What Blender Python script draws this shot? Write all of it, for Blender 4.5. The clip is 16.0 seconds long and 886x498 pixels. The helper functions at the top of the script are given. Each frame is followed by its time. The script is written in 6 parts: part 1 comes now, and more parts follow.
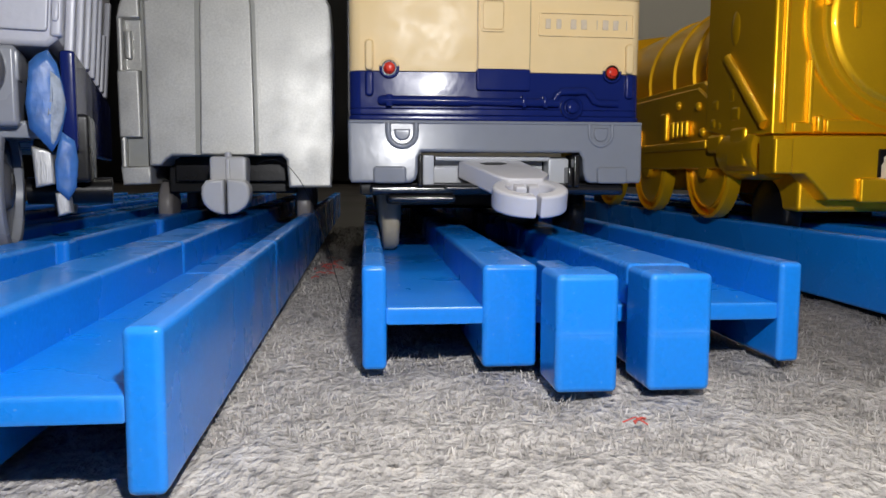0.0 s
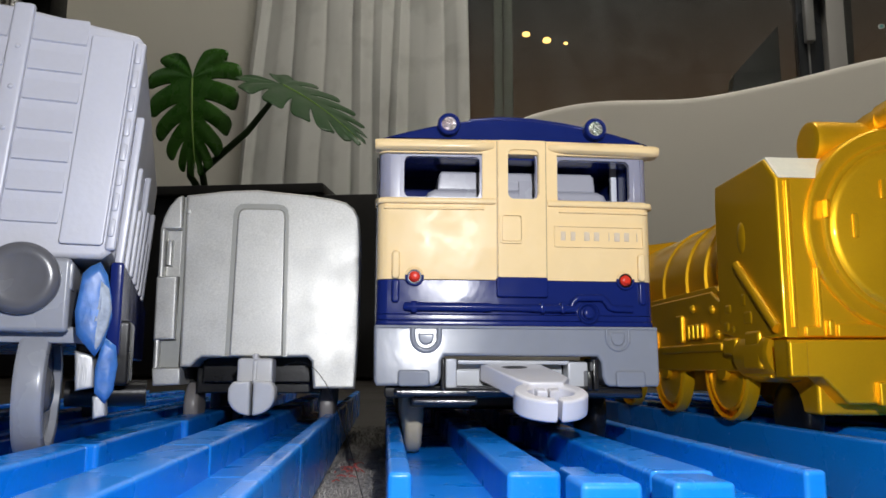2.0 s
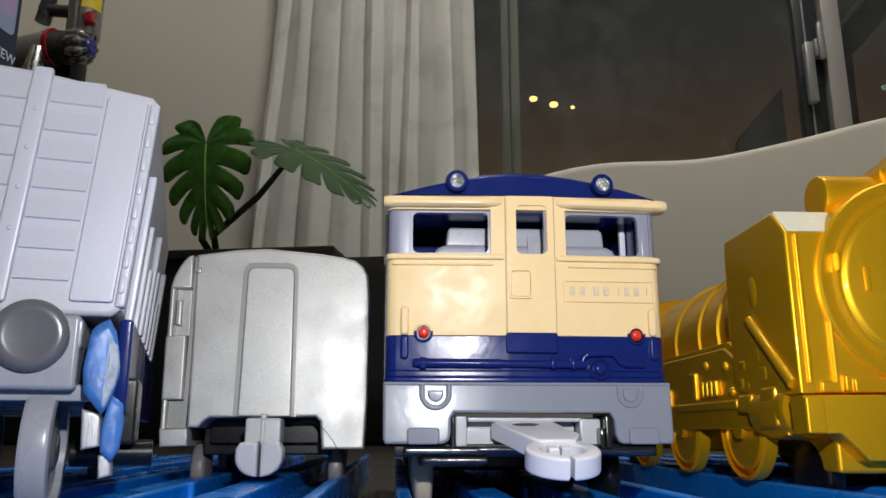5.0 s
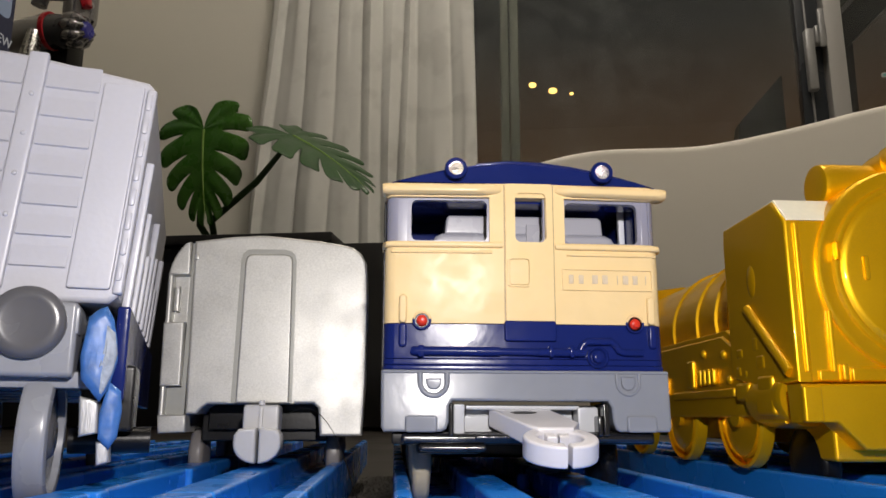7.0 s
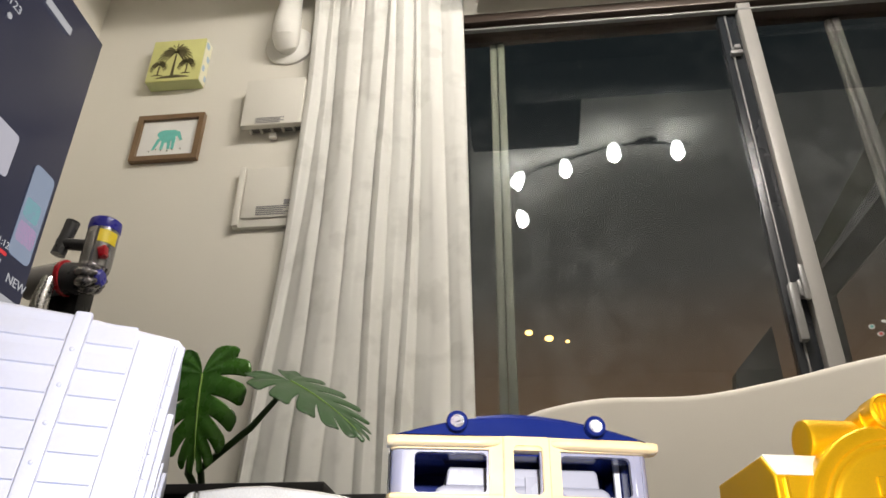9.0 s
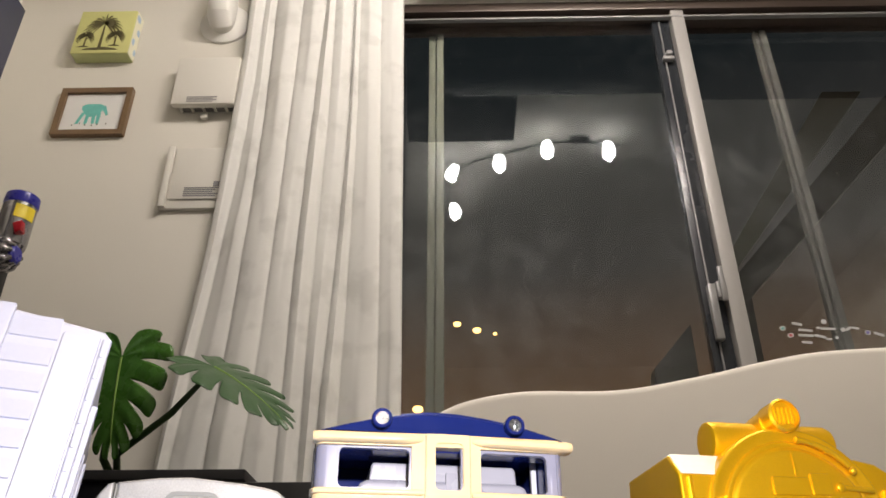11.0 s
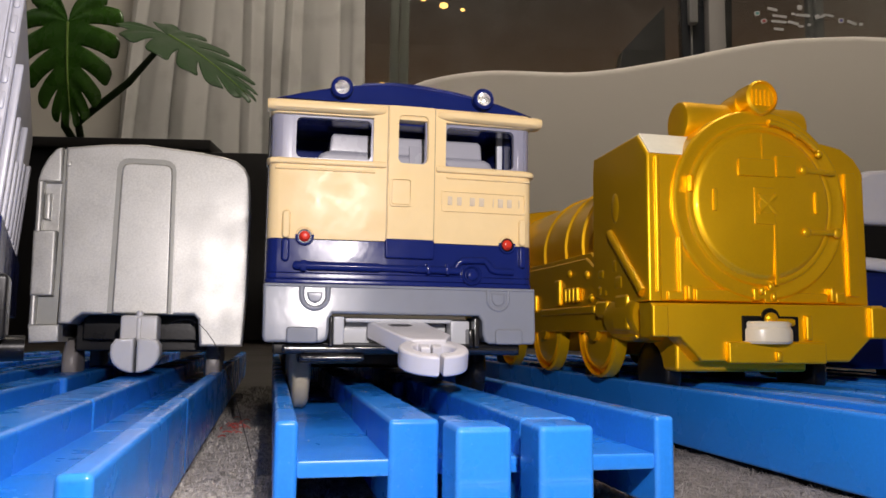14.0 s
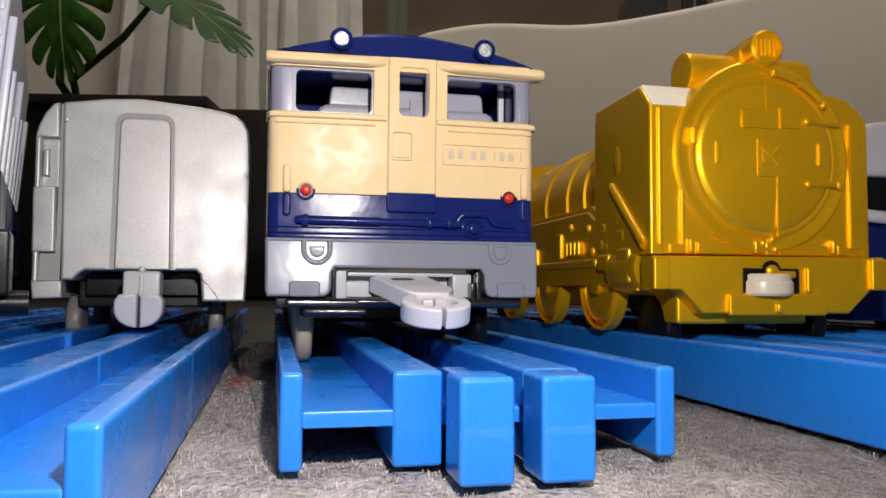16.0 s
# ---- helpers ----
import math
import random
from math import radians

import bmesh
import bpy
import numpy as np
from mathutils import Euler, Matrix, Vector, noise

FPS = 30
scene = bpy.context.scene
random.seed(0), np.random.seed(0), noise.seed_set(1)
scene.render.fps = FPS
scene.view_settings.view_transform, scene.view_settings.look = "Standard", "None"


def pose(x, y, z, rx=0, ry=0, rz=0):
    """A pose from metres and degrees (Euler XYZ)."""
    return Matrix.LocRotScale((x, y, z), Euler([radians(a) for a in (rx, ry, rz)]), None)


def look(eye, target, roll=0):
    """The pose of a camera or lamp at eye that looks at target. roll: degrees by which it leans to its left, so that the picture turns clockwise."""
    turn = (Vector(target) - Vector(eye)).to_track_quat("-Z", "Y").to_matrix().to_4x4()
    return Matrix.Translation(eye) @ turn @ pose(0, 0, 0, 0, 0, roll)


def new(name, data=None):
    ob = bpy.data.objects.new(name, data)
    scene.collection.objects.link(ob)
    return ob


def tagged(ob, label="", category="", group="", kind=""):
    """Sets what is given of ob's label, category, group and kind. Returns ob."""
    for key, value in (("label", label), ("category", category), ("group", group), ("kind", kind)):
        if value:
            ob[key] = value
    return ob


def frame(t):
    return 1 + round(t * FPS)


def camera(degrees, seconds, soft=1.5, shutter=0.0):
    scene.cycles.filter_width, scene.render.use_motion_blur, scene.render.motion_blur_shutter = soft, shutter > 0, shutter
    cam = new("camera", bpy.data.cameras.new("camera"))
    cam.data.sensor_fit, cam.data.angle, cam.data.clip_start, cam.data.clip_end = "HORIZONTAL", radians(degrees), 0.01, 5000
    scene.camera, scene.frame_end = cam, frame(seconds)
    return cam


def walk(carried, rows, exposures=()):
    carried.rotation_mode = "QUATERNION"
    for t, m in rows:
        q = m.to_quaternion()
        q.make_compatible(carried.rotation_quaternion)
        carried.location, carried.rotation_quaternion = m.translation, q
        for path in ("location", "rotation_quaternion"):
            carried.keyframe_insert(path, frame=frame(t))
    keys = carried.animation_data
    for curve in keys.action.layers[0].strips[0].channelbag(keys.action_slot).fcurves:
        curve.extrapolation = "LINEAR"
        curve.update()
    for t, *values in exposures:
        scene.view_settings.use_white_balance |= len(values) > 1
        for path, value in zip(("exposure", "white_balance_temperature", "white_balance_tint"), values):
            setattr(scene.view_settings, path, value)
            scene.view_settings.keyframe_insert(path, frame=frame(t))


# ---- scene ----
# ---------- camera ----------
cam = camera(59.5, 16.0, soft=1.6)
PATH = [
    (0, (0.173, -10.188, 1.686), (0.002, -8.206, 1.489), 0.2),
    (0.5, (0.197, -10.323, 1.659), (0.02, -8.331, 1.639), -0.1),
    (1, (0.177, -10.446, 1.684), (-0.017, -8.46, 1.827), 0.1),
    (1.5, (0.161, -10.487, 1.754), (-0.049, -8.513, 2.003), 0.3),
    (2, (0.151, -10.553, 1.782), (-0.067, -8.588, 2.086), 0.3),
    (2.5, (0.153, -10.544, 1.742), (-0.069, -8.578, 2.035), 0.3),
    (3, (0.134, -10.255, 1.684), (-0.112, -8.287, 1.941), 0.1),
    (3.5, (0.13, -10.271, 1.674), (-0.121, -8.305, 1.949), -0.0),
    (4, (0.158, -10.462, 1.708), (-0.089, -8.512, 2.078), -0.0),
    (4.5, (0.167, -10.539, 1.693), (-0.074, -8.609, 2.158), -0.0),
    (7, (0.158, -10.508, 1.722), (-0.079, -8.568, 2.149), 0.2),
    (7.5, (0.154, -10.553, 1.723), (-0.077, -8.646, 2.28), 0.2),
    (8, (0.175, -11.02, 1.782), (-0.034, -9.282, 2.755), 0.2),
    (8.5, (0.203, -11.354, 1.545), (-0.006, -9.674, 2.61), 0.4),
    (8.6, (0.217, -11.401, 1.571), (0.011, -9.716, 2.628), 0.3),
    (9, (0.187, -11.341, 1.534), (-0.021, -9.628, 2.545), 0.7),
    (9.5, (0.133, -11.33, 1.599), (-0.03, -9.525, 2.444), 1.2),
    (10, (0.19, -11.635, 1.519), (0.119, -9.867, 2.452), 0.8),
    (10.2, (0.233, -11.717, 1.515), (0.181, -9.98, 2.507), 0.3),
    (12.3, (0.172, -11.688, 1.591), (0.177, -9.93, 2.545), 0.7),
    (12.5, (0.165, -11.664, 1.573), (0.183, -9.838, 2.388), 0.8),
    (13, (0.193, -11.308, 1.676), (0.249, -9.366, 2.151), 0.4),
    (13.5, (0.201, -11.039, 1.703), (0.269, -9.059, 1.975), 0.5),
    (14, (0.199, -10.907, 1.697), (0.261, -8.92, 1.913), 0.7),
    (14.5, (0.175, -11.01, 1.733), (0.236, -9.025, 1.97), 0.6),
    (15, (0.205, -10.954, 1.708), (0.257, -8.968, 1.944), 0.5),
    (15.5, (0.205, -10.95, 1.67), (0.258, -8.963, 1.896), 0.4),
    (16, (0.171, -10.89, 1.66), (0.235, -8.894, 1.764), 0.4),
]
EXPOSURES = [(0.0, -0.26, 6500, 10), (0.5, -0.05, 6450, 10), (1.0, -0.15, 6400, 10), (1.5, 0.12, 6350, 10), (2.5, 0.15, 6350, 10), (3.0, 0.1, 6350, 10), (3.5, -0.05, 6400, 10), (4.0, 0.0, 6350, 10), (4.7, 0.1, 6350, 10),
             (6.8, 0.22, 7000, 13), (7.5, 0.25, 6900, 13), (8.0, 0.85, 6150, 9), (8.5, 1.16, 6250, 9), (9.0, 1.15, 6600, 13), (9.5, 1.0, 7000, 15), (10.2, 0.99, 6900, 14),
             (12.4, 1.08, 6600, 26), (12.7, 0.92, 6650, 26), (13.0, 0.57, 6700, 25), (13.3, 0.3, 6800, 22), (13.6, 0.2, 6900, 20), (14.0, 0.12, 7000, 18), (14.5, 0.02, 6850, 16), (16.0, 0.15, 6900, 16)]
walk(cam, [(t, look(Vector(eye) / 100, Vector(target) / 100, roll)) for t, eye, target, roll in PATH], EXPOSURES)

# ---------- world and light ----------
MM = 0.001
RAIL_TURN = 10.5                      # the tracks run askew to the room by this many degrees
RAIL = pose(0, 0, 0, 0, 0, RAIL_TURN)

world = bpy.data.worlds.new("night")
scene.world = world
world.use_nodes = True
wn = world.node_tree.nodes
wn["Background"].inputs[1].default_value = 0.6
# a town's night sky: brownish glow low down, dark grey above
w_co, w_sep, w_ramp = wn.new("ShaderNodeTexCoord"), wn.new("ShaderNodeSeparateXYZ"), wn.new("ShaderNodeValToRGB")
world.node_tree.links.new(w_co.outputs["Generated"], w_sep.inputs[0])
world.node_tree.links.new(w_sep.outputs["Z"], w_ramp.inputs[0])
world.node_tree.links.new(w_ramp.outputs[0], wn["Background"].inputs[0])
for k_, at_, col_ in ((0, 0.26, (0.085, 0.048, 0.022)), (1, 0.46, (0.030, 0.030, 0.028)), (2, 0.66, (0.007, 0.010, 0.011))):
    if k_ == 2:
        w_ramp.color_ramp.elements.new(at_)
    w_ramp.color_ramp.elements[k_].position = at_
    w_ramp.color_ramp.elements[k_].color = (*col_, 1)


def lamp(name, kind, m, power, colour, size):
    data = bpy.data.lights.new(name, kind)
    data.energy, data.color = power, colour
    if kind == "AREA":
        data.shape, data.size = "DISK", size
    else:
        data.shadow_soft_size = size
    ob = new(name, data)
    ob.matrix_world = m
    return ob


# the torch of the phone that films, beside its lens
torch = lamp("torch_light", "SPOT", RAIL @ look((-0.0080, -0.105, 0.0500), (0.000, 0.0, 0.024)), 0.43, (0.98, 0.98, 1.0), 0.0018)
torch.data.spot_size, torch.data.spot_blend = radians(150), 0.9
tagged(torch, "small white torch light of the filming phone", "lamp")

# ---------- materials ----------
def nodes_of(name):
    m = bpy.data.materials.new(name)
    m.use_nodes = True
    t = m.node_tree
    return m, t, t.nodes["Principled BSDF"]


def surface(name, colour, rough=0.4, metal=0.0, vary=0.06, scale=60.0, fine=900.0, bump=0.0, rough_vary=0.08, coat=0.0, spec=0.5, bump_scale=None, dirt=None, dirt_at=0.62, stretch=None):
    """Plain stuff with clouding at two scales, uneven gloss and a fine relief."""
    m, t, p = nodes_of(name)
    n, l = t.nodes, t.links
    co = n.new("ShaderNodeTexCoord")
    big, small = n.new("ShaderNodeTexNoise"), n.new("ShaderNodeTexNoise")
    big.inputs["Scale"].default_value, small.inputs["Scale"].default_value = scale, fine
    big.inputs["Detail"].default_value = 5
    small.inputs["Detail"].default_value = 3
    source = co.outputs["Object"]
    if stretch:
        sm = n.new("ShaderNodeMapping")
        sm.inputs["Scale"].default_value = stretch
        l.new(source, sm.inputs["Vector"])
        source = sm.outputs[0]
    for x in (big, small):
        l.new(source, x.inputs["Vector"])
    add = n.new("ShaderNodeMath")
    add.operation = "ADD"
    l.new(big.outputs[0], add.inputs[0])
    l.new(small.outputs[0], add.inputs[1])
    ramp = n.new("ShaderNodeMapRange")
    ramp.inputs["From Min"].default_value, ramp.inputs["From Max"].default_value = 0.6, 1.4
    ramp.inputs["To Min"].default_value, ramp.inputs["To Max"].default_value = 1 - vary, 1 + vary
    l.new(add.outputs[0], ramp.inputs["Value"])
    hsv = n.new("ShaderNodeHueSaturation")
    hsv.inputs["Color"].default_value = (*colour, 1)
    l.new(ramp.outputs[0], hsv.inputs["Value"])
    out = hsv.outputs[0]
    if dirt:
        mix, mask = n.new("ShaderNodeMixRGB"), n.new("ShaderNodeMapRange")
        mask.inputs["From Min"].default_value, mask.inputs["From Max"].default_value = dirt_at, dirt_at + 0.12
        mask.inputs["To Max"].default_value = 0.6
        l.new(small.outputs[0], mask.inputs["Value"])
        l.new(mask.outputs[0], mix.inputs[0])
        l.new(out, mix.inputs[1])
        mix.inputs[2].default_value = (*dirt, 1)
        out = mix.outputs[0]
    l.new(out, p.inputs["Base Color"])
    rr = n.new("ShaderNodeMapRange")
    rr.inputs["From Min"].default_value, rr.inputs["From Max"].default_value = 0.3, 0.7
    rr.inputs["To Min"].default_value, rr.inputs["To Max"].default_value = max(0.02, rough - rough_vary), min(1, rough + rough_vary)
    l.new(big.outputs[0], rr.inputs["Value"])
    l.new(rr.outputs[0], p.inputs["Roughness"])
    p.inputs["Metallic"].default_value = metal
    p.inputs["Coat Weight"].default_value = coat
    p.inputs["Coat Roughness"].default_value = 0.08
    p.inputs["Specular IOR Level"].default_value = spec
    if bump:
        b = n.new("ShaderNodeBump")
        b.inputs["Strength"].default_value = bump
        b.inputs["Distance"].default_value = 0.0004 if bump_scale is None else bump_scale
        l.new(small.outputs[0], b.inputs["Height"])
        l.new(b.outputs[0], p.inputs["Normal"])
    return m


def glowing(name, colour, power):
    m, t, p = nodes_of(name)
    p.inputs["Base Color"].default_value = (*[c * 0.06 for c in colour], 1)
    p.inputs["Roughness"].default_value = 0.25
    p.inputs["Emission Color"].default_value = (*colour, 1)
    p.inputs["Emission Strength"].default_value = power
    return m


def glass(name, colour=(1, 1, 1), rough=0.0):
    m, t, p = nodes_of(name)
    p.inputs["Base Color"].default_value = (*colour, 1)
    p.inputs["Transmission Weight"].default_value = 1.0
    p.inputs["Roughness"].default_value = rough
    p.inputs["IOR"].default_value = 1.5
    return m


BLUE = surface("rail_blue_plastic", (0.004, 0.195, 0.71), 0.27, vary=0.10, scale=90, fine=2600, bump=0.03, dirt=(0.16, 0.33, 0.62), dirt_at=0.68, spec=0.40, rough_vary=0.10)


def worn_edges(m, colour, radius=0.0006):
    """Pale scuffs along the edges of a moulded part."""
    t = m.node_tree
    n, l, p = t.nodes, t.links, t.nodes["Principled BSDF"]
    old = p.inputs["Base Color"].links[0].from_socket
    bev, geo, dot, noi, rng, mul, mix = [n.new("ShaderNode" + k) for k in ("Bevel", "NewGeometry", "VectorMath", "TexNoise", "MapRange", "Math", "MixRGB")]
    bev.samples = 4
    bev.inputs["Radius"].default_value = radius
    dot.operation, mul.operation = "DOT_PRODUCT", "MULTIPLY"
    l.new(bev.outputs[0], dot.inputs[0])
    l.new(geo.outputs["Normal"], dot.inputs[1])
    rng.inputs["From Min"].default_value, rng.inputs["From Max"].default_value = 0.995, 0.93
    l.new(dot.outputs["Value"], rng.inputs["Value"])
    co = n.new("ShaderNodeTexCoord")
    noi.inputs["Scale"].default_value = 420
    l.new(co.outputs["Object"], noi.inputs["Vector"])
    l.new(rng.outputs[0], mul.inputs[0])
    l.new(noi.outputs[0], mul.inputs[1])
    l.new(mul.outputs[0], mix.inputs[0])
    l.new(old, mix.inputs[1])
    mix.inputs[2].default_value = (*colour, 1)
    l.new(mix.outputs[0], p.inputs["Base Color"])


worn_edges(BLUE, (0.08, 0.30, 0.72))
CREAM = surface("cream_paint", (0.80, 0.60, 0.315), 0.23, vary=0.02, scale=260, fine=420, bump=0.07, rough_vary=0.14, spec=0.066)
NAVY = surface("navy_paint", (0.008, 0.017, 0.115), 0.17, vary=0.05, scale=140, fine=500, bump=0.045, rough_vary=0.07, spec=0.135)
GREY = surface("grey_plastic", (0.215, 0.23, 0.265), 0.20, vary=0.03, scale=90, fine=600, bump=0.045, rough_vary=0.08, spec=0.145)
LILAC = surface("lilac_grey_plastic", (0.26, 0.26, 0.325), 0.26, vary=0.03, scale=90, fine=600, bump=0.03)
PALE = surface("pale_grey_plastic", (0.60, 0.62, 0.68), 0.34, vary=0.03, scale=60, fine=1500, bump=0.05)
WHITE = surface("white_plastic", (0.64, 0.63, 0.66), 0.38, vary=0.02, scale=80, fine=1500, bump=0.03)
BLACK = surface("black_plastic", (0.005, 0.005, 0.006), 0.34, vary=0.15, scale=80, fine=1500, bump=0.05, spec=0.3)
SILVER = surface("silver_paint", (0.55, 0.545, 0.515), 0.45, metal=0.45, vary=0.20, scale=150, fine=3400, bump=0.035, rough_vary=0.08)
GOLD = surface("gold_paint", (1.0, 0.55, 0.006), 0.40, metal=0.67, vary=0.07, scale=60, fine=4200, bump=0.05, rough_vary=0.06, coat=0.5)
STEEL = surface("steel", (0.62, 0.62, 0.62), 0.25, metal=1.0, vary=0.08, scale=200, fine=3000)
RED = surface("red_lens", (0.66, 0.04, 0.022), 0.22, vary=0.05, spec=0.25)
TYRE = surface("beige_rubber", (0.42, 0.37, 0.27), 0.6, vary=0.1)
GREYWHEEL = surface("grey_wheel_plastic", (0.27, 0.28, 0.31), 0.28, vary=0.04)
FOIL = surface("blue_foil_tape", (0.045, 0.15, 0.42), 0.38, vary=0.3, scale=240, fine=900, bump=0.16)
WALL = surface("wallpaper", (0.73, 0.705, 0.635), 0.75, vary=0.025, scale=2.0, fine=260, bump=0.25, bump_scale=0.001)
CEIL = surface("ceiling_paper", (0.78, 0.75, 0.70), 0.8, vary=0.02, scale=2.0, fine=240, bump=0.2, bump_scale=0.001)
CLOTH = surface("curtain_cloth", (0.71, 0.71, 0.68), 0.85, vary=0.03, scale=5.0, fine=11, bump=0.0, dirt=(0.57, 0.57, 0.54), dirt_at=0.53)
ALU = surface("aluminium_sash", (0.37, 0.36, 0.345), 0.5, metal=0.2, vary=0.04, scale=4, fine=300)
DARKALU = surface("dark_sash", (0.030, 0.034, 0.040), 0.3, metal=0.2, vary=0.08, scale=4, fine=300)
BROWNALU = surface("brown_sash", (0.075, 0.056, 0.046), 0.36, metal=0.3, vary=0.08, scale=4, fine=300)
GREENALU = surface("green_grey_post", (0.075, 0.085, 0.065), 0.8, vary=0.05, scale=4, fine=300)
SOFA = surface("cream_upholstery", (0.82, 0.78, 0.70), 0.8, vary=0.03, scale=3, fine=500, bump=0.3, bump_scale=0.0008)
SHELL = surface("white_shell", (0.78, 0.77, 0.73), 0.35, vary=0.02, scale=8, fine=300)
CASE = surface("cream_case", (0.72, 0.70, 0.64), 0.45, vary=0.02, scale=8, fine=300)
PRINT = surface("label_print", (0.30, 0.30, 0.30), 0.6)
WOOD = surface("brown_frame_wood", (0.19, 0.118, 0.062), 0.5, vary=0.2, scale=18, fine=220, bump=0.2, bump_scale=0.0008)
PAPER = surface("white_paper", (0.80, 0.80, 0.78), 0.7, vary=0.02, scale=30, fine=300)
TEAL = surface("teal_paint", (0.16, 0.56, 0.50), 0.7, vary=0.12, scale=70, fine=400)
LIME = surface("lime_box_paper", (0.66, 0.66, 0.27), 0.6, vary=0.06, scale=20, fine=200)
LIME2 = surface("green_box_side", (0.58, 0.63, 0.31), 0.6, vary=0.05, scale=20, fine=200)
PALMINK = surface("palm_ink", (0.12, 0.105, 0.045), 0.7, vary=0.1)
FURN = surface("black_board", (0.010, 0.010, 0.011), 0.35, vary=0.15, scale=8, fine=300)
# darker leaf green: the second leaf's weaker light is put into its colour
LEAF_DIM = surface("dim_monstera_leaf", (0.034, 0.095, 0.028), 0.36, vary=0.22, scale=30, fine=160, bump=0.25, bump_scale=0.001)
LEAF = surface("monstera_leaf", (0.048, 0.155, 0.018), 0.28, vary=0.22, scale=30, fine=160, bump=0.25, bump_scale=0.001)
STEM = surface("monstera_stem", (0.035, 0.075, 0.018), 0.45, vary=0.15, scale=30, fine=160)
PANE = glass("window_glass", (0.97, 0.98, 0.97))
PANE.node_tree.nodes["Principled BSDF"].inputs["IOR"].default_value = 1.75
PANE.node_tree.nodes["Principled BSDF"].inputs["Specular Tint"].default_value = (0.84, 0.95, 1.0, 1)



def smeared(m):
    """A thin film of dried smears on the glass, which the room's lamps light up."""
    t = m.node_tree
    n, l = t.nodes, t.links
    co, big, small, mul, rng = [n.new("ShaderNode" + k) for k in ("TexCoord", "TexNoise", "TexNoise", "Math", "MapRange")]
    film, mix = n.new("ShaderNodeBsdfDiffuse"), n.new("ShaderNodeMixShader")
    big.inputs["Scale"].default_value, big.inputs["Detail"].default_value = 1.5, 4
    small.inputs["Scale"].default_value, small.inputs["Detail"].default_value = 17, 6
    mul.operation = "MULTIPLY"
    for x in (big, small):
        l.new(co.outputs["Object"], x.inputs["Vector"])
    l.new(big.outputs[0], mul.inputs[0])
    l.new(small.outputs[0], mul.inputs[1])
    rng.inputs["From Min"].default_value, rng.inputs["From Max"].default_value = 0.20, 0.42
    rng.inputs["To Min"].default_value, rng.inputs["To Max"].default_value = 0.003, 0.040
    l.new(mul.outputs[0], rng.inputs["Value"])
    # wiped where an arm reaches: the smears end below the window's top
    sep, reach, less = [n.new("ShaderNode" + k) for k in ("SeparateXYZ", "MapRange", "Math")]
    less.operation = "MULTIPLY"
    reach.inputs["From Min"].default_value, reach.inputs["From Max"].default_value = 1.72, 1.45
    reach.inputs["To Min"].default_value, reach.inputs["To Max"].default_value = 0.15, 1.0
    l.new(co.outputs["Object"], sep.inputs[0])
    l.new(sep.outputs["Z"], reach.inputs["Value"])
    l.new(rng.outputs[0], less.inputs[0])
    l.new(reach.outputs[0], less.inputs[1])
    film.inputs["Color"].default_value = (0.62, 0.66, 0.68, 1)
    l.new(less.outputs[0], mix.inputs[0])
    l.new(n["Principled BSDF"].outputs[0], mix.inputs[1])
    l.new(film.outputs[0], mix.inputs[2])
    l.new(mix.outputs[0], n["Material Output"].inputs["Surface"])


smeared(PANE)

# ---------- mesh helpers ----------
def box(bm, x0, x1, y0, y1, z0, z1, r=0.0, seg=2):
    vs = [bm.verts.new((x, y, z)) for x in (x0, x1) for y in (y0, y1) for z in (z0, z1)]
    fs = [bm.faces.new([vs[i] for i in q]) for q in ((0, 1, 3, 2), (4, 6, 7, 5), (0, 4, 5, 1), (2, 3, 7, 6), (0, 2, 6, 4), (1, 5, 7, 3))]
    if r:
        es = list({e for f in fs for e in f.edges})
        bmesh.ops.bevel(bm, geom=es, offset=r, segments=seg, affect="EDGES", profile=0.5)
    return vs


def prism(bm, pts, y0, y1, r=0.0, seg=2, axis="y"):
    """A closed outline (u, z), drawn out along y (or x, or z)."""
    def at(a, b, c):
        return {"y": (a, c, b), "x": (c, a, b), "z": (a, b, c)}[axis]
    a = [bm.verts.new(at(u, z, y0)) for u, z in pts]
    b = [bm.verts.new(at(u, z, y1)) for u, z in pts]
    k = len(pts)
    fs = [bm.faces.new(a), bm.faces.new(b[::-1])]
    fs += [bm.faces.new((a[i], b[i], b[(i + 1) % k], a[(i + 1) % k])) for i in range(k)]
    bmesh.ops.recalc_face_normals(bm, faces=fs)
    if r:
        es = list(set(fs[0].edges) | set(fs[1].edges))
        bmesh.ops.bevel(bm, geom=es, offset=r, segments=seg, affect="EDGES", profile=0.5)


def rod(bm, p, q, r0, r1=None, seg=20, cap=True):
    """A round bar or cone from p to q."""
    p, q = Vector(p), Vector(q)
    r1 = r0 if r1 is None else r1
    turn = (q - p).to_track_quat("Z", "Y")
    rings = []
    for c, r in ((p, r0), (q, r1)):
        rings.append([bm.verts.new(c + turn @ Vector((r * math.cos(k * math.tau / seg), r * math.sin(k * math.tau / seg), 0))) for k in range(seg)])
    for k in range(seg):
        bm.faces.new((rings[0][k], rings[0][(k + 1) % seg], rings[1][(k + 1) % seg], rings[1][k]))
    if cap:
        bm.faces.new(rings[0][::-1])
        bm.faces.new(rings[1])


